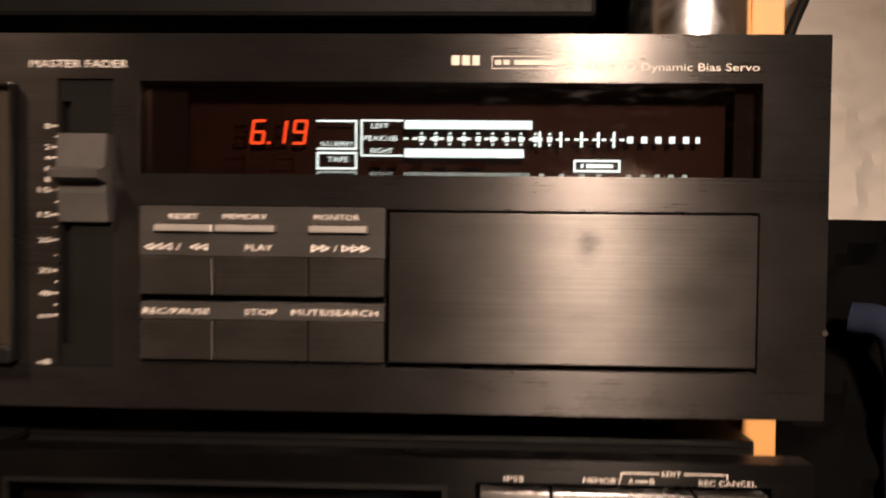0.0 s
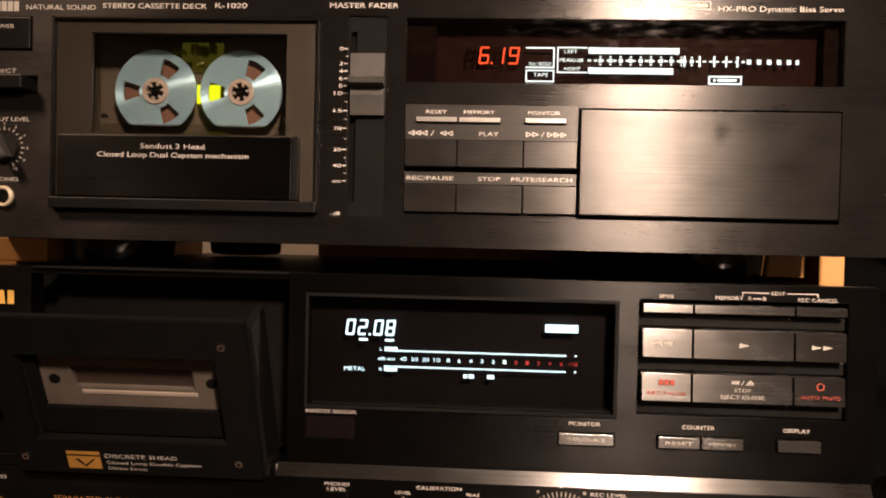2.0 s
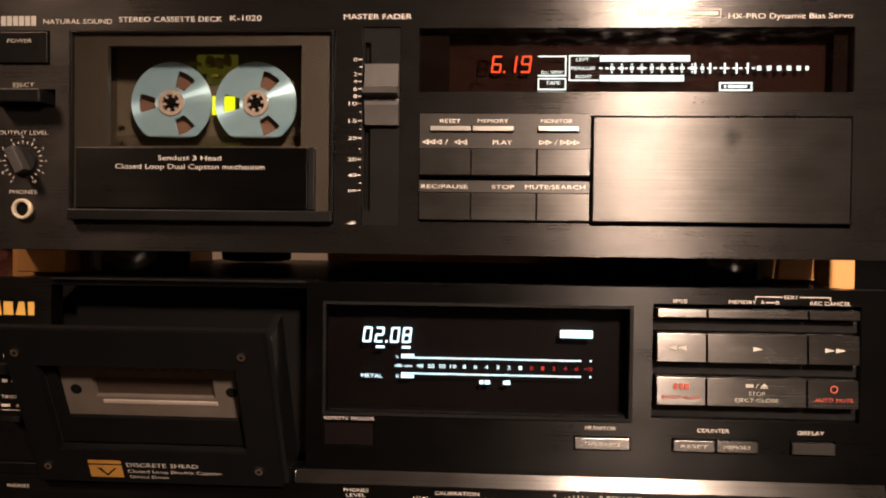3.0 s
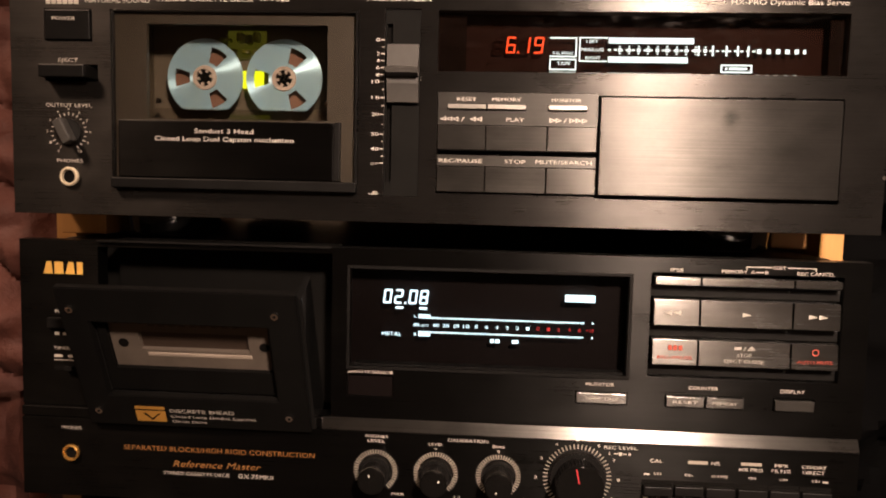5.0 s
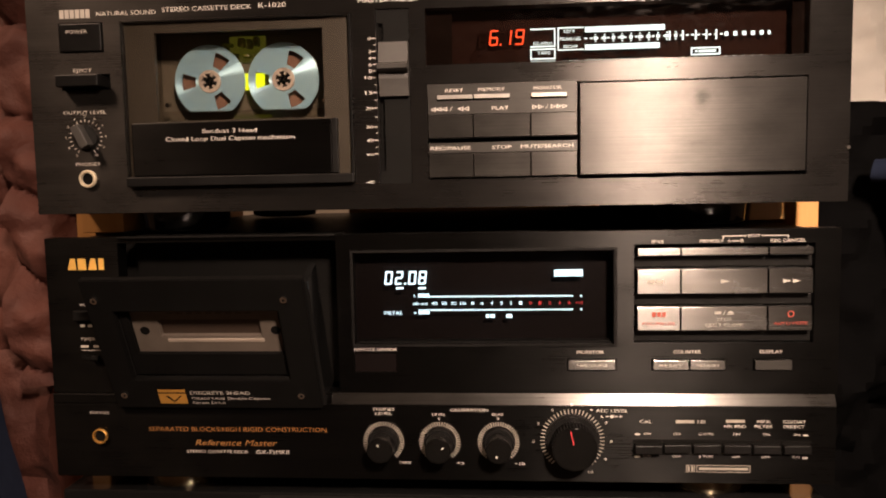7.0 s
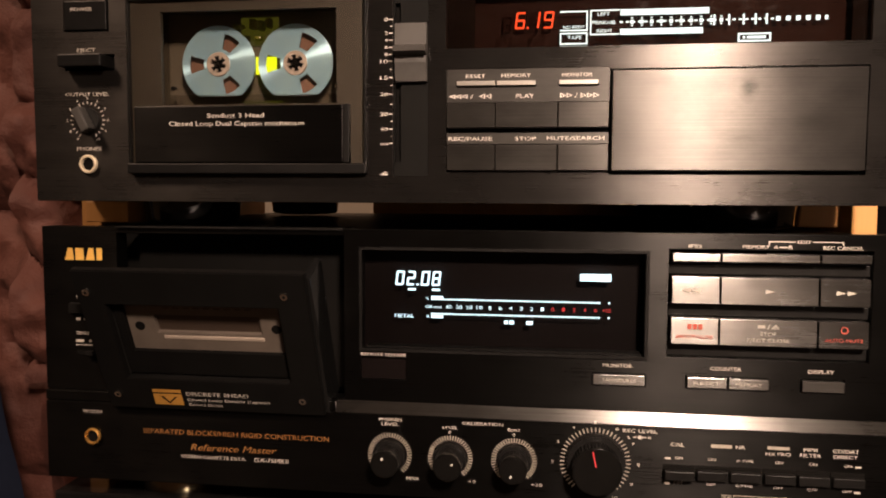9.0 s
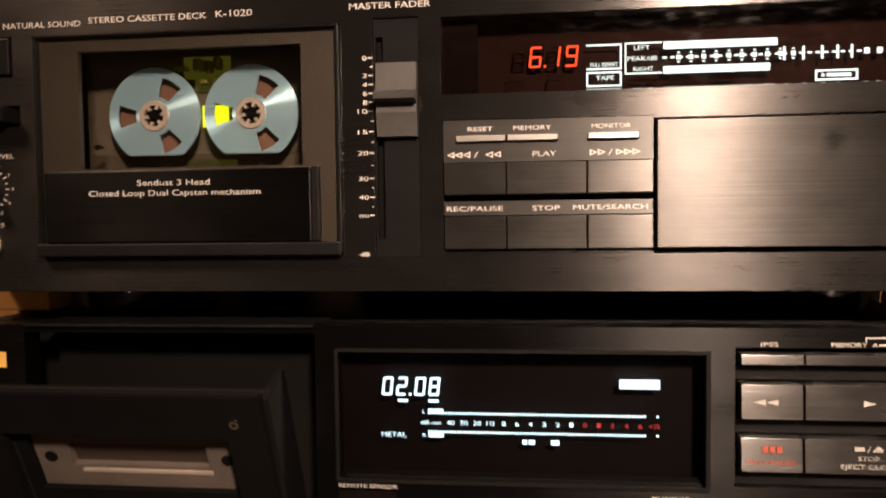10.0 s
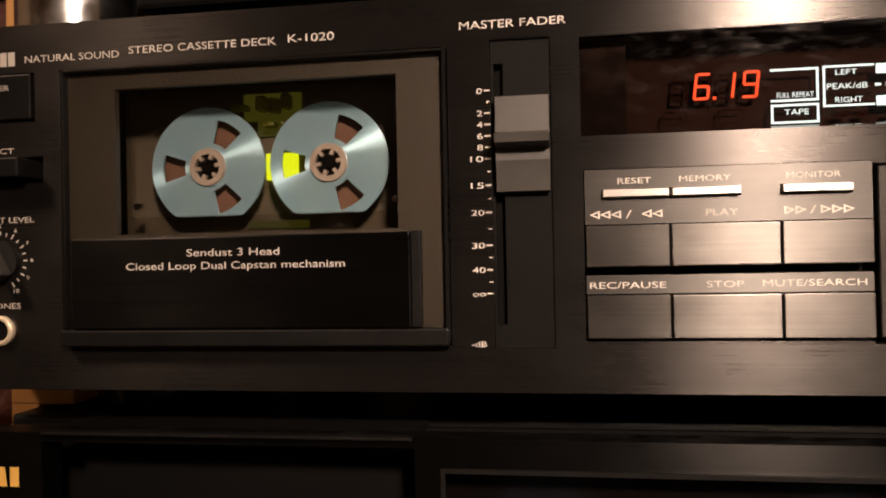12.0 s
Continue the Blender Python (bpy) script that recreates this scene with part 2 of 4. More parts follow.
def rod(bm, x, z, y0, y1, r0, r1=None, seg=40, bevel=0.0):
    """A round piece along y, from y0 (front) to y1."""
    r1 = r0 if r1 is None else r1
    m = Matrix.Translation((x / 1000, (y0 + y1) / 2000, z / 1000)) @ pose(0, 0, 0, 90, 0, 0)
    r = bmesh.ops.create_cone(bm, cap_ends=True, segments=seg, radius1=r0 / 1000, radius2=r1 / 1000, depth=abs(y1 - y0) / 1000, matrix=m)
    if bevel:
        es = [e for e in {e for v in r["verts"] for e in v.link_edges} if len(e.link_faces) == 2 and e.calc_face_angle(0) > 1.0]
        bmesh.ops.bevel(bm, geom=es, offset=bevel / 1000, segments=2, affect="EDGES")
    return bm


def column(bm, x, y, z0, z1, r0, r1=None, seg=48, bevel=0.0):
    r1 = r0 if r1 is None else r1
    r = bmesh.ops.create_cone(bm, cap_ends=True, segments=seg, radius1=r0 / 1000, radius2=r1 / 1000, depth=(z1 - z0) / 1000, matrix=Matrix.Translation((x / 1000, y / 1000, (z0 + z1) / 2000)))
    if bevel:
        es = [e for e in {e for v in r["verts"] for e in v.link_edges} if len(e.link_faces) == 2 and e.calc_face_angle(0) > 1.0]
        bmesh.ops.bevel(bm, geom=es, offset=bevel / 1000, segments=3, affect="EDGES")
    return bm


def slab(x0, x1, z0, z1, y0, y1, holes):
    """A panel facing -y with rectangular openings cut right through it."""
    xs = sorted({x0, x1, *[h[0] for h in holes], *[h[1] for h in holes]})
    zs = sorted({z0, z1, *[h[2] for h in holes], *[h[3] for h in holes]})
    bm, vs = bmesh.new(), {}

    def v(i, j, y):
        k = (i, j, y)
        if k not in vs:
            vs[k] = bm.verts.new((xs[i] / 1000, y / 1000, zs[j] / 1000))
        return vs[k]

    def solid(i, j):
        if not (0 <= i < len(xs) - 1 and 0 <= j < len(zs) - 1):
            return False
        cx, cz = (xs[i] + xs[i + 1]) / 2, (zs[j] + zs[j + 1]) / 2
        return not any(h[0] < cx < h[1] and h[2] < cz < h[3] for h in holes)

    for i in range(len(xs) - 1):
        for j in range(len(zs) - 1):
            if not solid(i, j):
                continue
            bm.faces.new((v(i, j, y0), v(i + 1, j, y0), v(i + 1, j + 1, y0), v(i, j + 1, y0)))
            bm.faces.new((v(i, j, y1), v(i, j + 1, y1), v(i + 1, j + 1, y1), v(i + 1, j, y1)))
            for di, dj, a, c in ((-1, 0, (i, j), (i, j + 1)), (1, 0, (i + 1, j + 1), (i + 1, j)), (0, -1, (i + 1, j), (i, j)), (0, 1, (i, j + 1), (i + 1, j + 1))):
                if not solid(i + di, j + dj):
                    bm.faces.new((v(*a, y0), v(*c, y0), v(*c, y1), v(*a, y1)))
    bmesh.ops.recalc_face_normals(bm, faces=bm.faces)
    return bm


def chamfer(bm, amount=0.5):
    """Breaks the outer front edges of a panel."""
    es = [e for e in bm.edges if len(e.link_faces) == 2 and e.calc_face_angle(0) > 1.2]
    bmesh.ops.bevel(bm, geom=es, offset=amount / 1000, segments=2, affect="EDGES", clamp_overlap=True)
    return bm


def part(name, bm, mat, parent=None, label="", smooth=False):
    me = bpy.data.meshes.new(name)
    bm.to_mesh(me)
    bm.free()
    me.materials.append(mat)
    if smooth:
        me.polygons.foreach_set("use_smooth", [True] * len(me.polygons))
        me.set_sharp_from_angle(angle=0.6)
    ob = new(name, me)
    if parent:
        ob.parent = parent
        ob.matrix_parent_inverse = Matrix.Identity(4)
    if label:
        ob["label"] = label
    return ob


def thing(name, label, category, group=""):
    return tagged(new(name), label, category, group)


def lettering(s, x0, x1, z, h, mat, parent, y=-0.12, slant=0.0, name="lettering", label=""):
    """Printed words from x0 to x1, z their middle, h the height of the capitals."""
    cu = bpy.data.curves.new("words", "FONT")
    cu.body, cu.size, cu.fill_mode = s, 1.0, "FRONT"
    cu.resolution_u = 3
    tmp = new("words", cu)
    bpy.context.view_layer.update()
    me = bpy.data.meshes.new_from_object(tmp.evaluated_get(bpy.context.evaluated_depsgraph_get()))
    bpy.data.objects.remove(tmp)
    co = np.empty(len(me.vertices) * 3)
    me.vertices.foreach_get("co", co)
    co = co.reshape(-1, 3)
    lo, hi = co.min(0), co.max(0)
    sx = (x1 - x0) / max(hi[0] - lo[0], 1e-6)
    out = np.zeros_like(co)
    out[:, 0] = (x0 + (co[:, 0] - lo[0]) * sx) / 1000
    out[:, 2] = (z + (co[:, 1] - 0.36) * h * 0.9 / 0.72) / 1000
    out[:, 1] = y / 1000
    out[:, 0] += slant * (out[:, 2] - z / 1000)
    me.vertices.foreach_set("co", out.ravel())
    me.materials.append(mat)
    ob = new(name, me)
    ob.parent = parent
    if label:
        ob["label"] = label
    return ob


def bars(spans, z, h, mat, parent, y=-0.12, name="print_bar"):
    """Print that cannot be read, or a maker's mark: plain bars."""
    bm = bmesh.new()
    for a, b in spans:
        box(bm, a, b, y - 0.05, y + 0.05, z - h / 2, z + h / 2)
    return part(name, bm, mat, parent)


def outline(x0, x1, z0, z1, w, mat, parent, y, name="segment_frame", sides="lrtb"):
    bm = bmesh.new()
    if "t" in sides:
        box(bm, x0, x1, y, y + 0.3, z1 - w, z1)
    if "b" in sides:
        box(bm, x0, x1, y, y + 0.3, z0, z0 + w)
    if "l" in sides:
        box(bm, x0, x0 + w, y, y + 0.3, z0 + w, z1 - w)
    if "r" in sides:
        box(bm, x1 - w, x1, y, y + 0.3, z0 + w, z1 - w)
    return part(name, bm, mat, parent)


SEG = {"0": "abcdef", "1": "bc", "2": "abged", "3": "abgcd", "4": "fgbc", "5": "afgcd", "6": "afgedc", "7": "abc", "8": "abcdefg", "9": "abfgcd", "-": "g"}


def digit(ch, x, z, w, h, t, mat, parent, y, slant=0.12, name="digit"):
    """A seven-segment figure, x and z its lower left corner."""
    bm, g = bmesh.new(), 0.12 * t
    m = h / 2
    pos = {"a": (t * 0.5, w - t * 0.5, h - t, h), "d": (t * 0.5, w - t * 0.5, 0, t), "g": (t * 0.5, w - t * 0.5, m - t / 2, m + t / 2), "f": (0, t, m + g, h - t * 0.4), "b": (w - t, w, m + g, h - t * 0.4), "e": (0, t, t * 0.4, m - g), "c": (w - t, w, t * 0.4, m - g)}
    for s in SEG[ch]:
        a, b, c, d = pos[s]
        box(bm, x + a, x + b, y, y + 0.25, z + c, z + d)
    for v in bm.verts:
        v.co.x += (v.co.z - z / 1000) * slant
    return part(name, bm, mat, parent)


# ---- room ----
def wall(name, x0, x1, y0, y1, z0, z1, mat, label):
    return tagged(part(name, cube(x0, x1, y0, y1, z0, z1), mat), label, name.split("_")[0], kind="structure")


wall("wall_north", -1700, 1700, 620, 720, -800, 1700, M_WALL, "cream painted wall behind the hi-fi rack")
# Unseen walls and ceiling, toned darker to set how much light bounces.
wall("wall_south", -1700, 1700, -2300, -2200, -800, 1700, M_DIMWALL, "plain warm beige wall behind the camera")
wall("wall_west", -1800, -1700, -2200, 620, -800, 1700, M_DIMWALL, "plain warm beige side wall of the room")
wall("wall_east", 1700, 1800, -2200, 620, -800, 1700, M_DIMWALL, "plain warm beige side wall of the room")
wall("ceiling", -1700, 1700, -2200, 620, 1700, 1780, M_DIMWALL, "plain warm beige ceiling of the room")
wall("floor", -1700, 1700, -2200, 620, -880, -800, M_FLOOR, "dark floor of the room")


# ---- wooden rack ----
def build_rack():
    rack = thing("wooden_rack", "light orange wooden rack with black shelves holding the decks", "rack")
    part("side_panel", cube(-229, -216.2, 56, 330, -795, 620, 1.0), M_WOOD, rack, "upright light wood panel")
    part("side_panel", cube(213.2, 226, 56, 330, -795, 620, 1.0), M_WOOD, rack, "upright light wood panel")
    part("shelf", cube(-216, 213, 3, 330, -22, 0, 1.2), M_GLOSS, rack, "glossy black shelf")
    bm = bmesh.new()
    pts = [(-98, -4), (82, -4), (99, 2.6), (-98, 2.6)]
    lo = [bm.verts.new((x / 1000, y / 1000, -0.0045)) for x, y in pts]
    hi = [bm.verts.new((x / 1000, y / 1000, -0.0015)) for x, y in pts]
    bm.faces.new(hi), bm.faces.new(lo[::-1])
    for i in range(4):
        bm.faces.new((lo[i], lo[(i + 1) % 4], hi[(i + 1) % 4], hi[i]))
    bmesh.ops.recalc_face_normals(bm, faces=bm.faces)
    part("front_lip", bm, M_PLASTIC, rack, "black lip on the shelf's edge")
    part("edge_strip", cube(-98, 82, -5.2, -4.1, -3.4, -0.6, 0.3), M_LEDGE, rack, "bright metal edge strip")
    # Guessed panel, sized so the middle of the gap stays dark.
    part("added_back_panel", cube(-110, 213, 331, 339, -795, 620), M_WOOD, rack, "guessed wooden back panel, narrowed to keep the gap dark")
    # Added blocks: they stand for the side panels' lit inner faces in the gap.
    part("lit_face_block", cube(-216.1, -189.6, 40, 56, 147.0, 159.4, 0.6), M_WOOD, rack, "added wood block standing for the side panel's lit inner face")
    part("lit_face_block", cube(189.6, 213.1, 72, 90, 147.0, 159.4, 0.6), M_WOOD, rack, "added wood block standing for the side panel's lit inner face")
    return rack


build_rack()


# ---- upper deck ----
def build_upper_deck():
    d = thing("cassette_deck", "black brushed aluminium cassette deck with lit display, playing", "cassette deck", "stacked decks")
    W0, W1, Z0, Z1 = -217.5, 217.5, 160.0, 279.5
    holes = [(-163.8, -37.6, 174.0, 263.6), (-24.8, -7.0, 173.2, 265.0), (1.5, 196.8, 235.2, 264.4), (1.9, 80.4, 175.2, 225.2), (80.4, 196.6, 174.2, 224.4), (-199.2, -174.2, 247.8, 263.6), (-199.2, -171.5, 227.6, 236.0)]
    part("front_panel", chamfer(slab(W0, W1, Z0, Z1, 0, 9, holes), 0.35), M_PANEL, d)
    part("chassis", cube(-211, 211, 52, 300, 163, 277, 1.0), M_PLASTIC, d, "black steel case")
    bm = slab(W0 + 4, W1 - 4, Z0 + 3, Z1 - 3, 9, 52, [(-163.8, -37.6, 174.0, 263.6), (1.5, 196.8, 235.2, 264.4)])
    part("inner_frame", bm, M_VOID, d)

    # feet under the case
    for x in (-160, 160):
        for y in (62, 250):
            f = part("foot", column(bmesh.new(), x * (1 if y < 100 else 0.94), y, 147.5, 163, 27, 28.5, bevel=1.2), M_GLOSS, d, "round black foot", True)
            part("foot_pad", column(bmesh.new(), x * (1 if y < 100 else 0.94), y, 146.7, 147.6, 21), M_PLASTIC, f)

    # maker's mark and the line of print
    for i in range(6):
        bars([(-198.1 + i * 2.95, -195.7 + i * 2.95)], 268.4, 4.6, M_INK_DIM, d, name="maker_mark")
    lettering("NATURAL SOUND", -177.3, -143.9, 268.1, 2.6, M_INK, d)
    lettering("STEREO CASSETTE DECK", -140.5, -91.1, 269.0, 2.7, M_INK, d)
    lettering("K-1020", -87.2, -72.4, 269.4, 2.9, M_INK, d)
    lettering("MASTER FADER", -33.7, -2.1, 269.8, 2.7, M_INK, d)
    lettering("HX-PRO Dynamic Bias Servo", 141.1, 195.5, 269.4, 2.7, M_INK_DIM, d)
    bars([(100.5, 103), (103.8, 106.2), (107, 109.2)], 271.2, 3.0, M_INK_DIM, d, name="logo_mark")
    outline(113, 137.8, 268.6, 272.6, 0.25, M_INK_DIM, d, -0.2, "logo_frame")
    bars([(114, 116), (116.6, 118.6), (120, 136.5)], 270.6, 1.5, M_INK_DIM, d, name="logo_mark")

    # power, eject
    b = part("power_button", cube(-198.6, -174.9, -0.9, 8, 248.4, 263.2, 0.5), M_SATIN, d, "wide black push button")
    lettering("POWER", -194.5, -182.5, 258.9, 2.1, M_INK_DIM, b, y=-1.02)
    part("eject_button", cube(-198.6, -174.8, -7.5, 8, 228.9, 235.2, 0.6), M_SATIN, d, "jutting black bar button")
    lettering("EJECT", -192.1, -181.7, 238.3, 2.1, M_INK_DIM, d)

    # output level
    lettering("OUTPUT LEVEL", -199.3, -174.9, 215.6, 2.1, M_INK_DIM, d)
    k = part("output_knob", rod(bmesh.new(), 0, 0, -1.2, 0, 6.6, seg=40), M_PLASTIC, d, "small black rotary knob")
    k.location = (-0.1873, 0, 0.2022)
    g = part("knob_grip", cube(-2.5, 2.5, -7.5, -1, -6.4, 6.4, 0.7), M_FADER, k, "grey finger grip")
    g.matrix_local = pose(0, 0, 0, 0, -27, 0)
    for i in range(21):
        a = radians(-150 + i * 15)
        s, c = math.sin(a), math.cos(a)
        bm = cube(-0.22, 0.22, -0.1, 0.0, 8.3, 9.5 if i % 2 else 9.9)
        t = part("tick", bm, M_INK_DIM, k)
        t.matrix_local = pose(0, 0, 0, 0, -150 + i * 15, 0)
    for i in range(11):
        a = radians(-150 + i * 30)
        x, z = -187.3 + 11.4 * math.sin(a), 202.2 + 11.4 * math.cos(a)
        w = 1.0 if i < 10 else 2.0
        lettering(str(i), x - w / 2, x + w / 2, z, 1.5, M_INK_DIM, d)

    # phones
    lettering("PHONES", -193.8, -180.1, 187.4, 2.1, M_INK_DIM, d)
    bm = bmesh.new()
    seg = 40
    rings = [(4.9, 0.0), (4.9, -1.3), (4.3, -1.9), (3.5, -1.7), (3.2, 0.0), (3.1, 7.0)]
    vs = [[bm.verts.new(((-187.2 + r * math.cos(2 * math.pi * i / seg)) / 1000, y / 1000, (179.3 + r * math.sin(2 * math.pi * i / seg)) / 1000)) for i in range(seg)] for r, y in rings]
    for a, b2 in zip(vs, vs[1:]):
        for i in range(seg):
            bm.faces.new((a[i], a[(i + 1) % seg], b2[(i + 1) % seg], b2[i]))
    jack = part("phones_jack", bm, M_BRASS, d, "pale metal headphone socket ring", True)
    part("jack_hole", rod(bmesh.new(), -187.2, 179.3, -0.25, 0.2, 3.3), M_VOID, jack)

    # cassette door
    door = part("cassette_door", slab(-163.4, -38.0, 174.6, 263.2, -2.6, -0.6, [(-159.5, -46.8, 180.4, 209.2)]), M_CLEAR, d, "clear smoked acrylic cassette door")
    part("door_lip", cube(-163.6, -38.0, -4.2, 2, 174.4, 179.6, 0.6), M_SATIN, door, "black lower lip")
    part("label_plate", cube(-159.0, -49.0, -4.6, -0.4, 179.9, 208.6, 0.6), M_LOW, door, "black plate with white print")
    part("clear_rim", cube(-49.0, -46.0, -4.2, -0.4, 180, 209.0, 0.4), M_SATIN, door)
    lettering("Sendust 3 Head", -119.5, -89.5, 203.6, 2.6, M_INK, door, y=-4.75)
    lettering("Closed Loop Dual Capstan mechanism", -139.8, -69.0, 199.6, 2.6, M_INK, door, y=-4.75)
    part("door_frame", slab(-163.4, -38.2, 174.8, 263.0, 0.5, 3.0, [(-146.0, -53.5, 209.8, 256.8)]), M_BRACKET, door, "grey inner frame of the door")
    part("door_edge", cube(-38.9, -37.9, -3.2, 2.5, 175, 263.2, 0.3), M_GLOSS, door)
    part("door_edge", cube(-163.6, -162.4, -2.2, 2.5, 180, 262.8, 0.3), M_SATIN, door)
    part("door_edge", cube(-162.2, -39.2, -2.2, 2.5, 262.2, 263.2, 0.3), M_SATIN, door)
    well = part("cassette_well", cube(-164, -38, 46, 48, 173, 264), M_VOID, d)
    for a in ((-164.5, -163.9, 10, 46, 173, 264), (-37.5, -36.9, 10, 46, 173, 264), (-163.8, -37.6, 10, 46, 263.7, 264.3), (-163.8, -37.6, 10, 46, 173.2, 173.8)):
        part("well_side", cube(*a), M_VOID, well)
    part("tape_lamp", cube(-105.0, -93.6, 25.2, 26.2, 228.4, 237.6), M_LIME, well, "lime lit backlight behind the tape")

    # blocks coloured or glowing lime stand for the backlight's reflection in the well
    for x0, x1, z0, z1 in ((-116, -112.5, 252, 254.5), (-111.5, -110, 252, 254), (-107, -103, 251.5, 257), (-102.4, -98.6, 250.8, 256), (-98, -94.6, 252, 257.5), (-104, -100, 246.5, 247.5), (-98.5, -96.5, 246.2, 248)):
        part("lime_reflection", cube(x0, x1, 20, 25, z0, z1, 1.2), M_LIMEDIM, well, "lime coloured block standing for the backlight's reflection")
    for x0, x1, z0, z1 in ((-113, -92, 249, 258.5), (-108, -96, 243.5, 249.0), (-112, -90, 211.6, 214.4)):
        part("lime_reflection", cube(x0, x1, 25.2, 26.0, z0, z1, 0.35), M_LIMEGLOW, well, "faintly glowing block standing for the backlight's reflection")

    return d


def ring_sector(bm, r0, r1, a0, a1, y, n, floor=None):
    """Part of a flat ring facing -y; parts under the chord at floor are cut off."""
    prev = None
    for i in range(n + 1):
        a = a0 + (a1 - a0) * i / n
        pr = []
        for r in (r0, r1):
            z = r * math.sin(a)
            x = r * math.cos(a)
            if floor is not None and z < floor:
                z = floor
            pr.append(bm.verts.new((x / 1000, y / 1000, z / 1000)))
        if prev:
            bm.faces.new((prev[0], prev[1], pr[1], pr[0]))
        prev = pr


def build_cassette():
    c = thing("reel_cassette", "clear cassette with two blue metal reels inside the upper deck", "cassette")
    cl = -16.6
    for x in (-122.0, -79.8):
        bm = bmesh.new()
        ring_sector(bm, 4.8, 8.2, 0, 2 * math.pi, 0, 72, cl)
        ring_sector(bm, 16.2, 20.2, 0, 2 * math.pi, 0, 96, cl)
        for k in range(3):
            mid = math.pi + k * 2 * math.pi / 3
            ring_sector(bm, 8.2, 16.2, mid + 0.30, mid + 2 * math.pi / 3 - 0.30, 0, 24, cl)
        bmesh.ops.remove_doubles(bm, verts=bm.verts, dist=1e-6)
        geo = bmesh.ops.extrude_face_region(bm, geom=list(bm.faces))
        for v in geo["geom"]:
            if isinstance(v, bmesh.types.BMVert):
                v.co.y += 0.0009
        bmesh.ops.recalc_face_normals(bm, faces=bm.faces)
        reel = part("reel", bm, M_REEL, c, "blue metal reel with three openings")
        reel.location = (x / 1000, 0.0160, 0.2325)
        bm = bmesh.new()
        for r0, r1, ya, yb in ((4.4, 6.6, -1.0, 0.4),):
            vs = [[bm.verts.new((r * math.cos(i * math.pi / 24) / 1000, y / 1000, r * math.sin(i * math.pi / 24) / 1000)) for i in range(48)] for r, y in ((r1, yb), (r1 - 0.4, ya), (r0, ya), (r0, 3.0))]
            for a, b in zip(vs, vs[1:]):
                for i in range(48):
                    bm.faces.new((a[i], a[(i + 1) % 48], b[(i + 1) % 48], b[i]))
        bmesh.ops.recalc_face_normals(bm, faces=bm.faces)
        part("hub_ring", bm, M_HUB, reel, "pale shiny hub ring", True)
        part("spindle", rod(bmesh.new(), 0, 0, 0.6, 3.5, 4.3, seg=32), M_GLOSS, reel, "black spindle")
        part("spindle_tip", rod(bmesh.new(), 0, 0, -0.8, 0.7, 1.5, 1.9, 20), M_GLOSS, reel)
        for k in range(6):
            tooth = part("hub_tooth", cube(-0.65, 0.65, -0.9, 1.2, 2.7, 4.9, 0.15), M_HUB, reel)
            tooth.matrix_local = pose(0, 0, 0, 0, k * 60 + 20, 0)
        bm = rod(bmesh.new(), 0, 0, 4.0, 5.0, 17.5, seg=56)
        for v in bm.verts:
            v.co.z = max(v.co.z, cl / 1000)
        if x < -100:
            part("tape_pack", bm, M_TAPE, reel, "brown tape pack")
        else:
            bm.free()
            bm = bmesh.new()
            ring_sector(bm, 5, 17.5, -math.pi * 0.86, math.pi * 0.86, 4.0, 40, cl)
            part("tape_pack", bm, M_TAPE, reel, "brown tape pack")
    sh = part("shell", slab(-152.5, -49.5, 200, 262, 12.4, 13.2, [(-148, -54, 216, 258)]), M_CLEAR, c, "clear plastic shell")
    part("shell_back", slab(-158, -44, 200, 262, 26.4, 27.2, []), M_WELL, c, "brown tinted shell back")
    for x, z in ((-145.5, 219.5), (-56.5, 219.5)):
        part("shell_screw", rod(bmesh.new(), x, z, 11.4, 13.3, 1.5, 1.2, 20), M_CHROME, c)
    return c


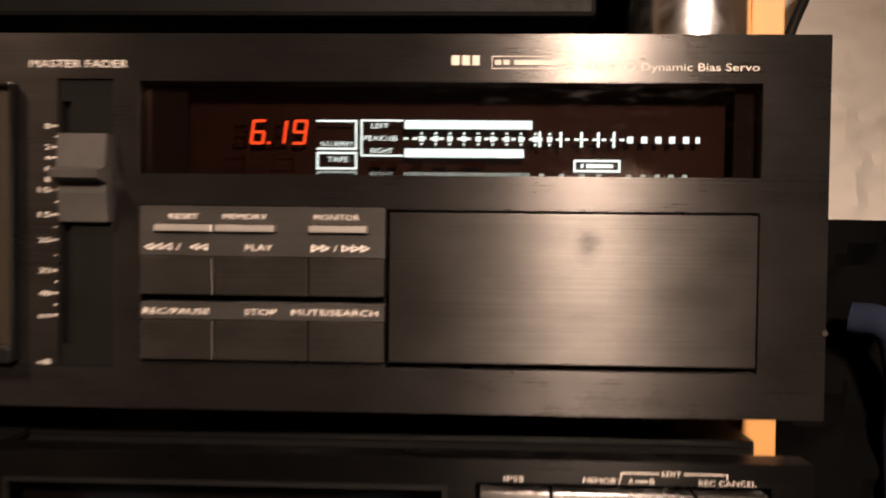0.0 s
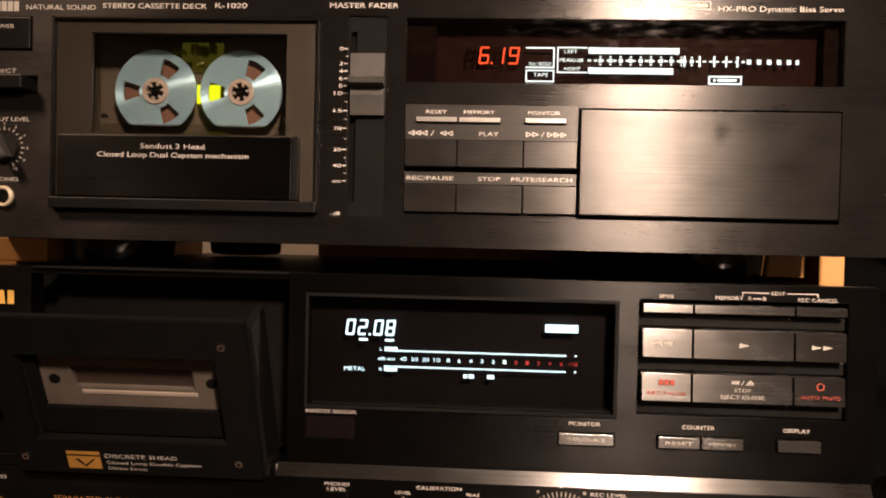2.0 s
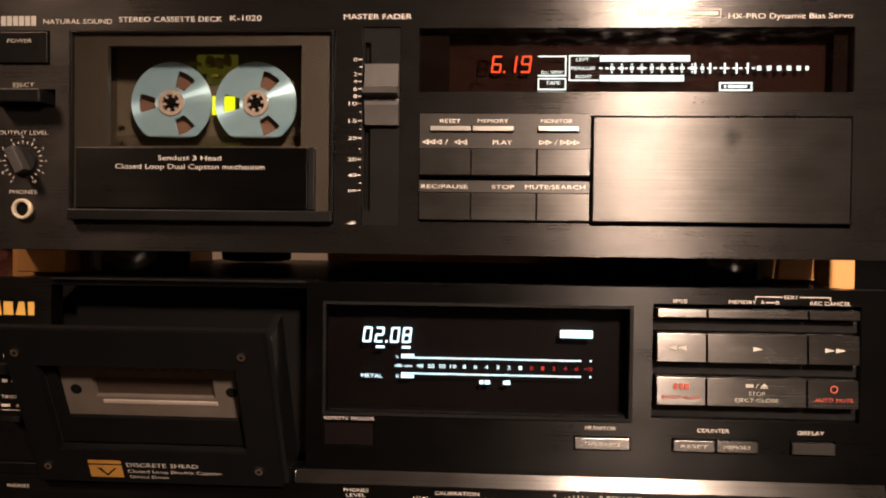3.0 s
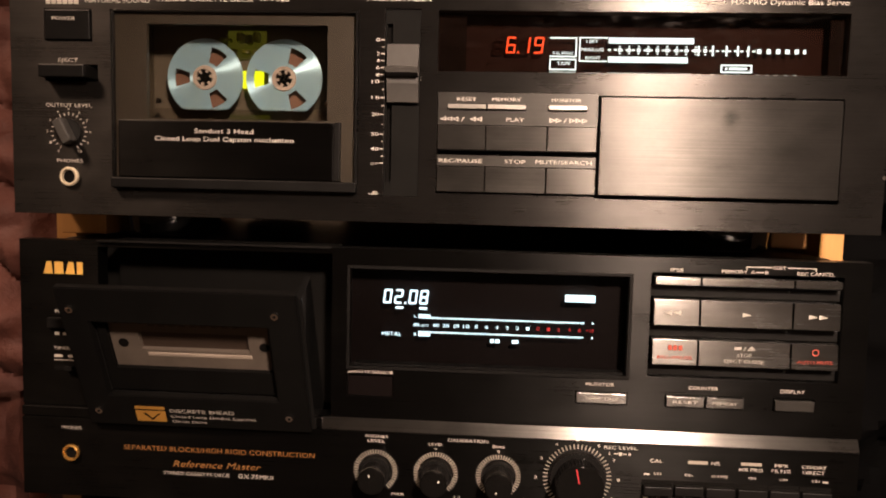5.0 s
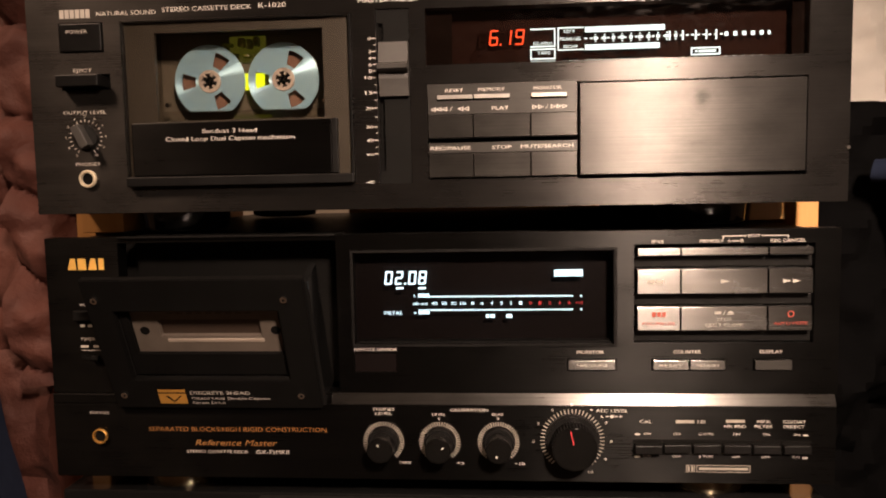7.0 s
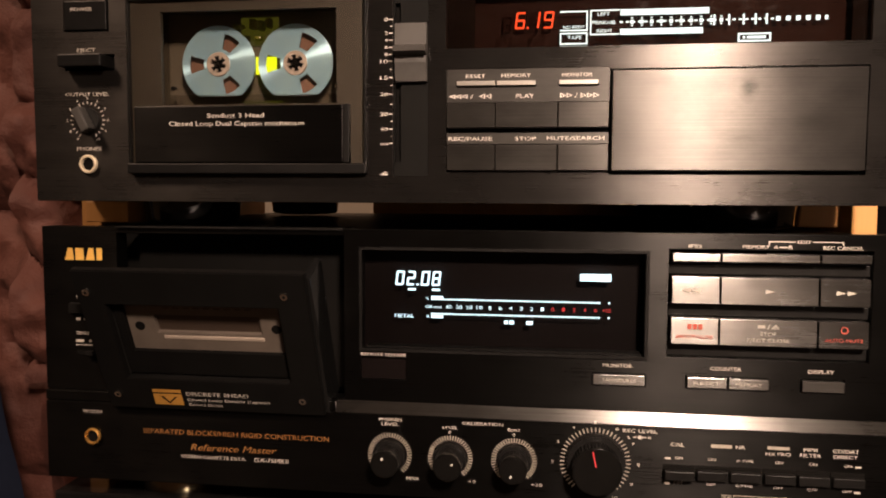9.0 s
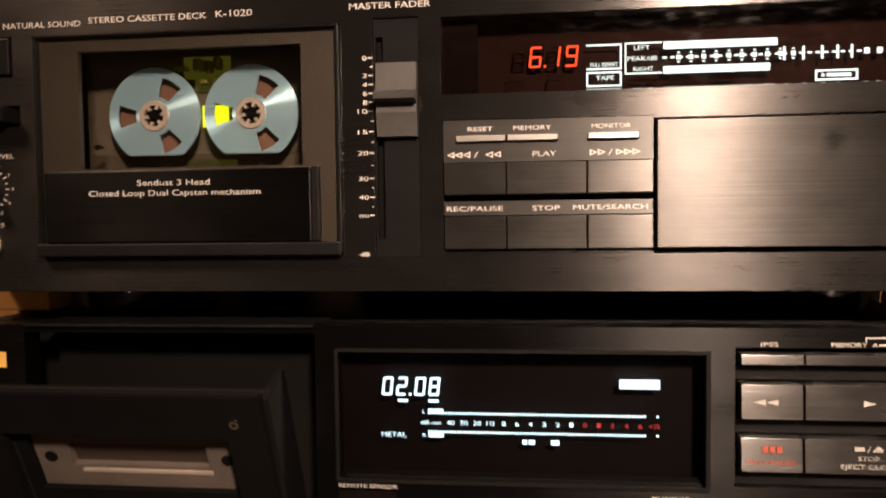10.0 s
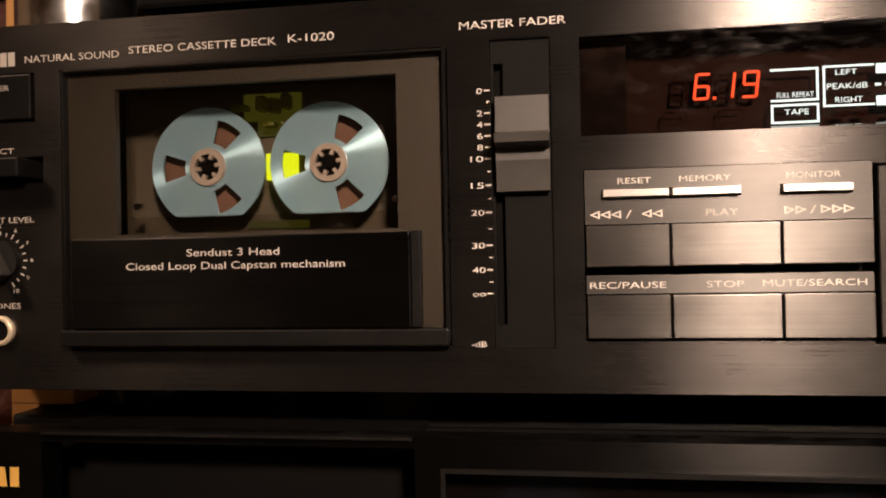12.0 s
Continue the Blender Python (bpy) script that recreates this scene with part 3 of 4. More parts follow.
def build_fader(d):
    slot = part("fader_panel", slab(-24.7, -7.1, 173.3, 264.9, 1.0, 3.0, [(-23.8, -21.0, 180.2, 258)]), M_SLOT, d, "charcoal recessed fader panel")
    part("fader_slot", cube(-24.6, -20.4, 4.0, 6.0, 179, 259), M_VOID, slot)
    bm = bmesh.new()
    prof = [(-2.0, 219.6), (-3.4, 228.6), (-3.0, 231.8), (-8.6, 233.2), (-9.2, 235.6), (-4.4, 236.8), (-3.0, 247.4), (2.5, 247.4), (2.5, 219.6)]
    ends = [[bm.verts.new((x / 1000, y / 1000, z / 1000)) for y, z in prof] for x in (-23.2, -7.6)]
    n = len(prof)
    for i in range(n):
        bm.faces.new((ends[0][i], ends[1][i], ends[1][(i + 1) % n], ends[0][(i + 1) % n]))
    bm.faces.new(ends[0][::-1]), bm.faces.new(ends[1])
    bmesh.ops.recalc_face_normals(bm, faces=bm.faces)
    part("fader_knob", bm, M_FADER, slot, "grey sliding fader knob with a ridge")
    for s, z in (("0", 250), ("2", 243.3), ("4", 239.9), ("6", 236.5), ("8", 233.1), ("10", 229.7), ("15", 221.8), ("20", 213.7), ("30", 203.9), ("40", 196.6), ("oo", 189.6), ("-dB", 174.6)):
        w = {1: 1.7, 2: 3.9, 3: 4.6}[len(s)]
        lettering(s, -27.2 - w, -27.2, z, 2.0, M_INK, d)
    for z in (250, 243.3, 239.9, 236.5, 233.1, 229.7, 221.8, 213.7, 203.9, 196.6, 189.6):
        part("tick", cube(-26.7, -24.9, -0.15, 0.0, z - 0.25, z + 0.25), M_INK_DIM, d)
    for z in (246.6, 225.8, 217.8, 208.8, 200.3, 193):
        part("tick", cube(-26.0, -24.9, -0.15, 0.0, z - 0.2, z + 0.2), M_INK_DIM, d)
    # scuffs on the panel under the slot; chrome dot for the deck edge's glint
    part("edge_glint", rod(bmesh.new(), 217.0, 187.5, -0.4, 0.6, 0.7, 0.9, 12), M_CHROME, d, "tiny chrome dot standing for a glint on the deck's edge")


def build_upper_display(d):
    win = part("display_window", cube(1.6, 196.7, 0.6, 1.6, 235.3, 264.3), M_SMOKE, d, "smoked display window")
    back = part("display_back", cube(0, 198, 12.0, 14.0, 233, 267), M_BACK, win, "brown display backing")
    for a in ((1.0, 15.2, 5.5, 6.5, 235.3, 264.3), (190, 197.2, 5.5, 6.5, 235.3, 264.3)):
        part("display_mask", cube(*a), M_GLOSS, win)
    part("display_floor", cube(1.6, 196.7, 1.8, 12, 233.2, 235.0), M_GLOSS, win, "glossy ledge that mirrors the segments")
    part("display_roof", cube(1.6, 196.7, 1.8, 12, 264.5, 266), M_GLOSS, win)
    Y = 8.0
    for i, ch in enumerate("88"):
        digit(ch, 28.5 + i * 6.9 - 0.0, 245.6, 4.6, 8.0, 0.75, M_GHOST, win, Y + 0.8)
    for x, ch in ((34.6, "6"), (41.6, "1"), (48.3, "9")):
        digit("8", x, 245.6, 4.6, 8.0, 0.75, M_GHOST, win, Y + 0.8, name="ghost_digit")
        digit(ch, x, 245.6, 4.6, 8.0, 0.78, M_LEDRED, win, Y, name="digit")
    part("decimal_point", cube(40.4, 41.3, Y, Y + 0.25, 245.6, 246.5), M_LEDRED, win)
    outline(26, 33, 238.5, 242.6, 0.3, M_GHOST, win, Y + 0.8, "ghost_frame")
    outline(42, 49, 238.5, 242.6, 0.3, M_GHOST, win, Y + 0.8, "ghost_frame")
    outline(56.6, 69.8, 244.0, 253.6, 0.6, M_CYAN, win, Y, sides="rtb")
    lettering("FULL REPEAT", 58.2, 68.4, 245.9, 1.7, M_CYAN, win, Y, name="segment_words")
    outline(56.6, 69.8, 237.6, 243.2, 0.6, M_CYAN, win, Y)
    lettering("TAPE", 60.2, 67.0, 240.9, 1.9, M_CYAN, win, Y, name="segment_words")
    outline(71.0, 84.8, 241.9, 253.8, 0.55, M_CYAN, win, Y, sides="ltb")
    lettering("LEFT", 74.4, 80.2, 251.8, 1.8, M_CYAN, win, Y, name="segment_words")
    lettering("PEAK/dB", 72.0, 83.0, 247.8, 1.9, M_CYAN, win, Y, name="segment_words")
    lettering("RIGHT", 74.2, 81.6, 243.8, 1.8, M_CYAN, win, Y, name="segment_words")
    for z0, z1, x1, nm in ((250.9, 253.7, 126.4, "upper_level_bar"), (241.7, 244.5, 123.8, "lower_level_bar")):
        bm, x = bmesh.new(), 85.3
        while x < x1:
            box(bm, x, x + 0.80, Y, Y + 0.25, z0, z1)
            x += 0.86
        part(nm, bm, M_CYAN, win, "lit level bar of fine strokes")
    bm = bmesh.new()
    x = 85.0
    while x < 155:
        box(bm, x, x + 1.5, Y, Y + 0.25, 247.4, 248.1)
        x += 2.9
    for i in range(10):
        x = 90 + i * 4.6
        box(bm, x, x + 1.6, Y, Y + 0.25, 246.9, 248.6)
        box(bm, x + 0.4, x + 1.2, Y, Y + 0.25, 245.7, 246.3)
        box(bm, x + 0.4, x + 1.2, Y, Y + 0.25, 249.2, 249.8)
    for x in (128.6, 135.4, 142.0, 147.4, 152.4):
        box(bm, x, x + 0.8, Y, Y + 0.25, 245.3, 250.2)
    part("level_scale", bm, M_CYAN, win)
    for i, x in enumerate((157.0, 161.5, 166, 170.4, 174.8)):
        part("level_dot", cube(x, x + 1.9, Y, Y + 0.25, 246.7, 248.8), M_CYAN, win)
    part("level_dot", cube(178.8, 180.1, Y, Y + 0.25, 246.8, 248.7), M_CYAN, win)
    outline(140.0, 155.0, 237.3, 241.3, 0.7, M_CYAN, win, Y)
    bars([(142.2, 143.2), (144, 152.6)], 239.3, 1.2, M_CYAN, win, Y, "segment_bar")
    # Reflected second image of the segments, modelled as dimmer glowing copies.
    outline(56.6, 69.8, 234.0, 237.0, 0.5, M_CYANDIM, win, Y + 0.4, "ghost_frame", "lrt")
    bm, x = bmesh.new(), 85.3
    while x < 126:
        box(bm, x, x + 0.5, Y + 0.4, Y + 0.6, 235.0, 236.9)
        x += 0.95
    part("ghost_level_bar", bm, M_CYANDIM, win, "faint second image of the level bar")
    lettering("RIGHT", 74.2, 81.6, 236.2, 1.5, M_CYANDIM, win, Y + 0.4, name="segment_words")
    bars([(x, x + 1.6) for x in (129, 135.5, 142, 147.5, 157, 161.5, 166, 170.4, 174.8)], 236.2, 1.0, M_CYANDIM, win, Y + 0.4, "ghost_dots")
    bars([(74, 78), (80, 83), (88, 91), (95, 99), (104, 112)], 239.6, 1.5, M_GHOST, win, Y + 0.8, "ghost_bar")


def build_upper_keys(d):
    blk = part("key_surround", slab(2.2, 80.2, 209.2, 225.0, -0.8, 6, [(7.1, 45.6, 216.5, 219.4), (56.1, 75.1, 216.5, 219.4)]), M_STRIP, d, "grey key surround")
    part("key_void", cube(2.0, 80.3, 7, 8, 175.3, 225), M_VOID, d)
    for a, b in ((7.3, 25.8), (26.6, 45.3), (56.4, 74.8)):
        part("slit_button", cube(a, b, -2.8, 6, 217.0, 219.1, 0.25), M_PALEKEY, blk, "narrow metal slit button")
    lettering("RESET", 11.6, 21.0, 221.7, 1.9, M_INK, blk, y=-0.92)
    lettering("MEMORY", 28.8, 42.9, 221.8, 1.9, M_INK, blk, y=-0.92)
    lettering("MONITOR", 57.8, 72.1, 221.8, 1.9, M_INK, blk, y=-0.92)
    lettering("PLAY", 35.9, 44.7, 212.0, 2.2, M_INK, blk, y=-0.92)

    def arrows(x, n, way):
        bm = bmesh.new()
        for i in range(n):
            a = x + i * 3.0
            tri = [(a, 212), (a + 3.0, 213.2), (a + 3.0, 210.8)] if way < 0 else [(a + 3.0, 212), (a, 213.2), (a, 210.8)]
            cx, cz = sum(p[0] for p in tri) / 3, sum(p[1] for p in tri) / 3
            o = [bm.verts.new((p[0] / 1000, -0.00092, p[1] / 1000)) for p in tri]
            q = [bm.verts.new(((cx + (p[0] - cx) * 0.5) / 1000, -0.00092, (cz + (p[1] - cz) * 0.5) / 1000)) for p in tri]
            for j in range(3):
                bm.faces.new((o[j], o[(j + 1) % 3], q[(j + 1) % 3], q[j]))
        part("arrow_print", bm, M_INK, blk)

    arrows(3.4, 3, -1), arrows(18.0, 2, -1), arrows(57.0, 2, 1), arrows(66.6, 3, 1)
    for x in (14.6, 64.6):
        t = part("slash_print", cube(-0.15, 0.15, -0.05, 0.05, -1.3, 1.3), M_INK, blk)
        t.matrix_local = Matrix.Translation((x / 1000, -0.00092, 0.212)) @ pose(0, 0, 0, 0, 30, 0)
    part("lower_surround", cube(2.2, 80.2, -0.8, 6, 189.0, 194.4, 0.2), M_STRIP, d, "grey strip over the lower keys")
    lettering("REC/PAUSE", 3.2, 24.6, 191.6, 2.1, M_INK, d, y=-0.92)
    lettering("STOP", 35.7, 45.9, 191.6, 2.1, M_INK, d, y=-0.92)
    lettering("MUTE/SEARCH", 50.9, 78.2, 191.7, 2.1, M_INK, d, y=-0.92)
    for z0, z1 in ((196.9, 208.9), (176.2, 188.7)):
        for a, b in ((2.4, 25.9), (26.3, 55.9), (56.3, 80.2)):
            part("transport_key", cube(a, b, -1.6, 5, z0, z1, 0.35), M_KEYS, d, "wide grey brushed key")
    part("flap_void", cube(80.6, 196.5, 7, 8, 174, 224.4), M_VOID, d)
    part("flap", cube(81.6, 196.0, -0.7, 5, 176.2, 223.6, 0.4), M_FLAP, d, "hinged brushed flap with fingerprints")


upper = build_upper_deck()
build_fader(upper)
build_upper_display(upper)
build_upper_keys(upper)
build_cassette()


# ---- lower deck ----
def build_lower_deck():
    d = thing("cassette_deck", "black cassette deck with its cassette door tilted open", "cassette deck", "stacked decks")
    F = -2.0   # upper front face
    G = -5.0   # lower front face
    X = 214.2
    holes = [(-172.0, -49.5, 60.0, 143.5), (-41.2, 100.0, 85.8, 137.4), (109.4, 201.2, 87.0, 139.2), (74.4, 100.2, 72.0, 78.2), (118.6, 157.2, 72.0, 78.2), (171.0, 191.0, 72.0, 78.4), (-41.0, -17.6, 70.8, 82.0)]
    part("front_panel", chamfer(slab(-X, X, 59.2, 146.6, F, 8, holes), 0.35), M_LOW, d)
    part("lower_panel", chamfer(cube(-213.2, 212.8, G, 8, 11.6, 53.6), 0.4), M_LOW, d, "lower control panel")
    bm = bmesh.new()
    pr = [(F - 0.2, 59.4), (G, 53.8), (4, 53.8), (4, 59.4)]
    e = [[bm.verts.new((x / 1000, y / 1000, z / 1000)) for y, z in pr] for x in (-53.5, 212.6)]
    for i in range(4):
        bm.faces.new((e[0][i], e[1][i], e[1][(i + 1) % 4], e[0][(i + 1) % 4]))
    bm.faces.new(e[0][::-1]), bm.faces.new(e[1])
    bmesh.ops.recalc_face_normals(bm, faces=bm.faces)
    part("sloping_ledge", bm, M_LEDGE, d, "bright sloping metal ledge")
    part("left_ledge", cube(-213.4, -53.6, -4.5, 4, 53.8, 59.0, 0.3), M_LOW, d)
    part("chassis", cube(-208, 208, 30, 330, 14, 145.2, 1.0), M_PLASTIC, d, "black steel case")
    part("inner_back", slab(-206, 206, 14, 143, 28, 30, []), M_VOID, d)
    for x in (-152, 154):
        for y in (30, 270):
            part("foot", column(bmesh.new(), x, y, 0.2, 11.8, 23, 24.5, bevel=0.8), M_GOLDFOOT, d, "round champagne metal foot", True)

    # maker's mark as plain gold shapes
    for x0, x1, x2, x3 in ((-201.4, -196.2, -199.6, -197.0), (-195.4, -190.4, -195.4, -190.8), (-189.6, -184.4, -187.8, -185.2), (-183.4, -180.2, -183.4, -180.2)):
        bm = bmesh.new()
        bm.faces.new([bm.verts.new((x / 1000, (F - 0.12) / 1000, z / 1000)) for x, z in ((x0, 128.8), (x1, 128.8), (x3, 135.2), (x2, 135.2))])
        part("maker_mark", bm, M_GOLD, d, "gold maker's mark")

    # power and timer
    part("power_button", cube(-199, -181, -4.2, 4, 100.6, 106.0, 0.4), M_SATIN, d)
    lettering("POWER", -195.5, -184.5, 109.2, 1.9, M_INK_DIM, d, y=F - 0.12)
    bars([(-196, -193.5), (-191.5, -189), (-187, -184.5)], 97.4, 1.5, M_INK_DIM, d, F - 0.12)
    lettering("TIMER START", -196.5, -177.5, 89.8, 1.9, M_INK_DIM, d, y=F - 0.12)
    bars([(-196.5, -192), (-189, -185), (-181.5, -177.5)], 85.6, 1.3, M_INK_DIM, d, F - 0.12)
    bars([(-196.5, -178)], 83.4, 0.35, M_INK_DIM, d, F - 0.12)
    part("timer_slot", cube(-196, -178, F - 0.3, F + 1, 78.0, 80.6), M_VOID, d)
    part("timer_slider", cube(-190, -186, -4.4, 0, 78.2, 80.4, 0.2), M_SATIN, d)

    # cassette bay
    part("bay_roof", cube(-171.6, -50.0, -1.5, 26, 143.2, 146.4, 0.6), M_VOID, d, "black bay top")
    part("bay_back", cube(-171.6, -50.0, 20, 24, 60, 143), M_VOID, d, "black bay inside")
    part("bay_lip", cube(-171.6, -50.0, -3.2, 1.0, 146.0, 147.0, 0.2), M_SATIN, d)
    return d


def build_bay_door(d):
    door = new("cassette_door")
    door.parent = d
    door.matrix_local = Matrix.Translation((-0.1738, -0.0075, 0.0520)) @ pose(0, 0, 0, 23.5, 0, 0)
    door["label"] = "black cassette door leaning open at its top"

    def put(name, bm, mat, label="", smooth=False):
        return part(name, bm, mat, door, label, smooth)

    put("door_plate", chamfer(slab(0, 115.5, 0, 82.5, 0, 4.0, [(13.5, 100.5, 19.5, 63.5)]), 0.5), M_DOOR)
    put("door_carrier", slab(1.5, 114, 2, 76, 4.0, 12.6, [(12.5, 101.5, 18, 66)]), M_PLASTIC, "black carrier behind the door")
    put("carrier_side", cube(114.1, 117.5, 2.5, 22, 0, 79.5, 0.5), M_GLOSS, "glossy black side arm")
    put("carrier_side", cube(0.2, 1.4, 4.5, 15, 0, 74, 0.4), M_PLASTIC)
    put("carrier_back", cube(2, 114, 12.8, 14, 2, 76), M_VOID)
    for u, v in ((5.6, 70.5), (104.6, 70.5), (6.2, 9.2), (105.2, 9.2)):
        s = put("screw", rod(bmesh.new(), u, v, -0.7, 1.0, 1.4, 1.8, 24), M_CHROME, "small shiny screw", True)
        part("screw_socket", rod(bmesh.new(), u, v, -0.85, -0.6, 0.8, 0.8, 6), M_VOID, s)
    put("window_step", slab(13.8, 100.2, 19.8, 63.2, 4.6, 7.0, [(18, 98.5, 33.5, 61.5)]), M_DOOR, "stepped window frame")
    lettering("DISCRETE 3HEAD", 43.5, 77, 10.9, 2.5, M_INK_DIM, door)
    lettering("Closed Loop Double Capstan", 43.5, 87.5, 7.2, 1.9, M_INK_DIM, door)
    lettering("Direct Drive", 44.0, 62, 4.0, 1.9, M_INK_DIM, door)
    put("gold_emblem", cube(25.5, 41, -0.15, 0.05, 3.4, 10.2), M_EMBLEM, "gold emblem")
    put("emblem_bar", cube(25.5, 41, -0.15, 0.05, 11.2, 13.0), M_EMBLEM)
    bm = bmesh.new()
    vs = [bm.verts.new((x / 1000, -0.0002, z / 1000)) for x, z in ((29, 8.8), (31, 8.8), (33.6, 5.4), (37.4, 8.8), (38.6, 8.8), (33.6, 4.2))]
    bm.faces.new(vs)
    put("emblem_line", bm, M_VOID)
    return door


def build_grey_cassette():
    c = thing("cassette_tape", "grey cassette seen through the lower deck's open door", "cassette")
    c.matrix_world = Matrix.Translation((-0.1738, -0.0075, 0.0520)) @ pose(0, 0, 0, 23.5, 0, 0) @ Matrix.Translation((-0.0015, 0, 0)) @ Matrix.Diagonal((0.98, 1, 0.95, 1))
    part("shell", chamfer(slab(19.2, 101.4, 24, 64.5, 8.0, 12.5, [(34, 90, 45, 56)]), 0.3), M_SHELLGREY, c, "grey cassette shell")
    part("tape_window", cube(32, 93, 10.8, 11.6, 44, 58), M_TAPEDARK, c, "dark brown tape window")
    part("window_edge", cube(37, 91.2, 7.6, 9.0, 41.0, 43.6, 0.6), M_PALESTRIP, c, "pale strip under the tape window")
    for u in (25.5, 98.2):
        part("spool_hole", rod(bmesh.new(), u, 49, 7.7, 8.6, 2.6), M_VOID, c)
    bm = bmesh.new()
    for i in range(9):
        box(bm, 40 + i * 5.4, 43.4 + i * 5.4, 7.85, 8.05, 60.2, 61.0)
    part("print_bar", bm, M_TAPEDARK, c)
    return c


def build_lower_display(d):
    F = -2.0
    win = part("display_window", cube(-40.9, 99.8, -1.2, 0.0, 86.0, 137.2), M_SMOKE2, d, "dark display window")
    part("window_bezel", slab(-41.6, 100.6, 85.2, 138.0, F - 0.9, F + 1.0, [(-40.2, 99.0, 86.6, 136.6)]), M_SATIN, win, "thin dark bezel")
    part("display_back", cube(-42, 101, 9, 10, 85, 138), M_BACK2, win, "black display backing")
    part("bezel_strip", cube(-38, 97.5, -0.9, 6, 86.8, 87.8), M_SATIN, win)
    Y = 3.0
    for x, ch in ((-24.2, "0"), (-18.5, "2"), (-11.2, "0"), (-5.6, "8")):
        digit(ch, x, 118.4, 4.2, 7.4, 0.95, M_ICE, win, Y)
    part("decimal_point", cube(-13.2, -12.2, Y, Y + 0.25, 118.4, 119.4), M_ICE, win)
    bars([(-17.6, -13.6), (-5.4, -1.4)], 116.4, 1.1, M_ICE, win, Y, "segment_bar")
    bars([(68.2, 83.2)], 124.0, 3.6, M_ICE, win, Y, "lit_bar")
    lettering("L", -7.9, -6.7, 112.2, 1.6, M_ICE, win, Y, name="segment_words")
    lettering("R", -7.9, -6.5, 102.8, 1.6, M_ICE, win, Y, name="segment_words")
    bars([(-5.6, 0.4)], 112.6, 1.3, M_ICE, win, Y, "segment_bar")
    bars([(-5.6, 0.4)], 102.8, 1.5, M_ICE, win, Y, "segment_bar")
    for z in (111.6, 104.2):
        bm, x = bmesh.new(), -5.6
        while x < 77.4:
            box(bm, x, x + 0.75, Y, Y + 0.2, z - 0.4, z + 0.4)
            x += 1.12
        box(bm, 82.0, 82.8, Y, Y + 0.2, z - 0.4, z + 0.4)
        part("level_dots", bm, M_ICE, win, "row of fine lit dots")
    lettering("dB-oo", -8.6, -0.6, 107.9, 1.7, M_ICE, win, Y, name="segment_words")
    for i, s in enumerate(("40", "30", "20", "10", "8", "6", "4", "3", "2", "1", "0", "1", "2", "4", "6", "+10")):
        x = 3.2 + i * 5.2
        w = {1: 1.5, 2: 3.0, 3: 3.9}[len(s)]
        lettering(s, x - w / 2, x + w / 2, 107.9, 2.0, M_ICE if i < 10 else M_SCALERED, win, Y, name="segment_words")
    lettering("METAL", -24.4, -14.4, 102.8, 2.1, M_ICE, win, Y, name="segment_words")
    bars([(31.2, 33), (33.6, 36.0), (42.2, 45.4)], 100.8, 1.8, M_ICE, win, Y, "segment_bar")


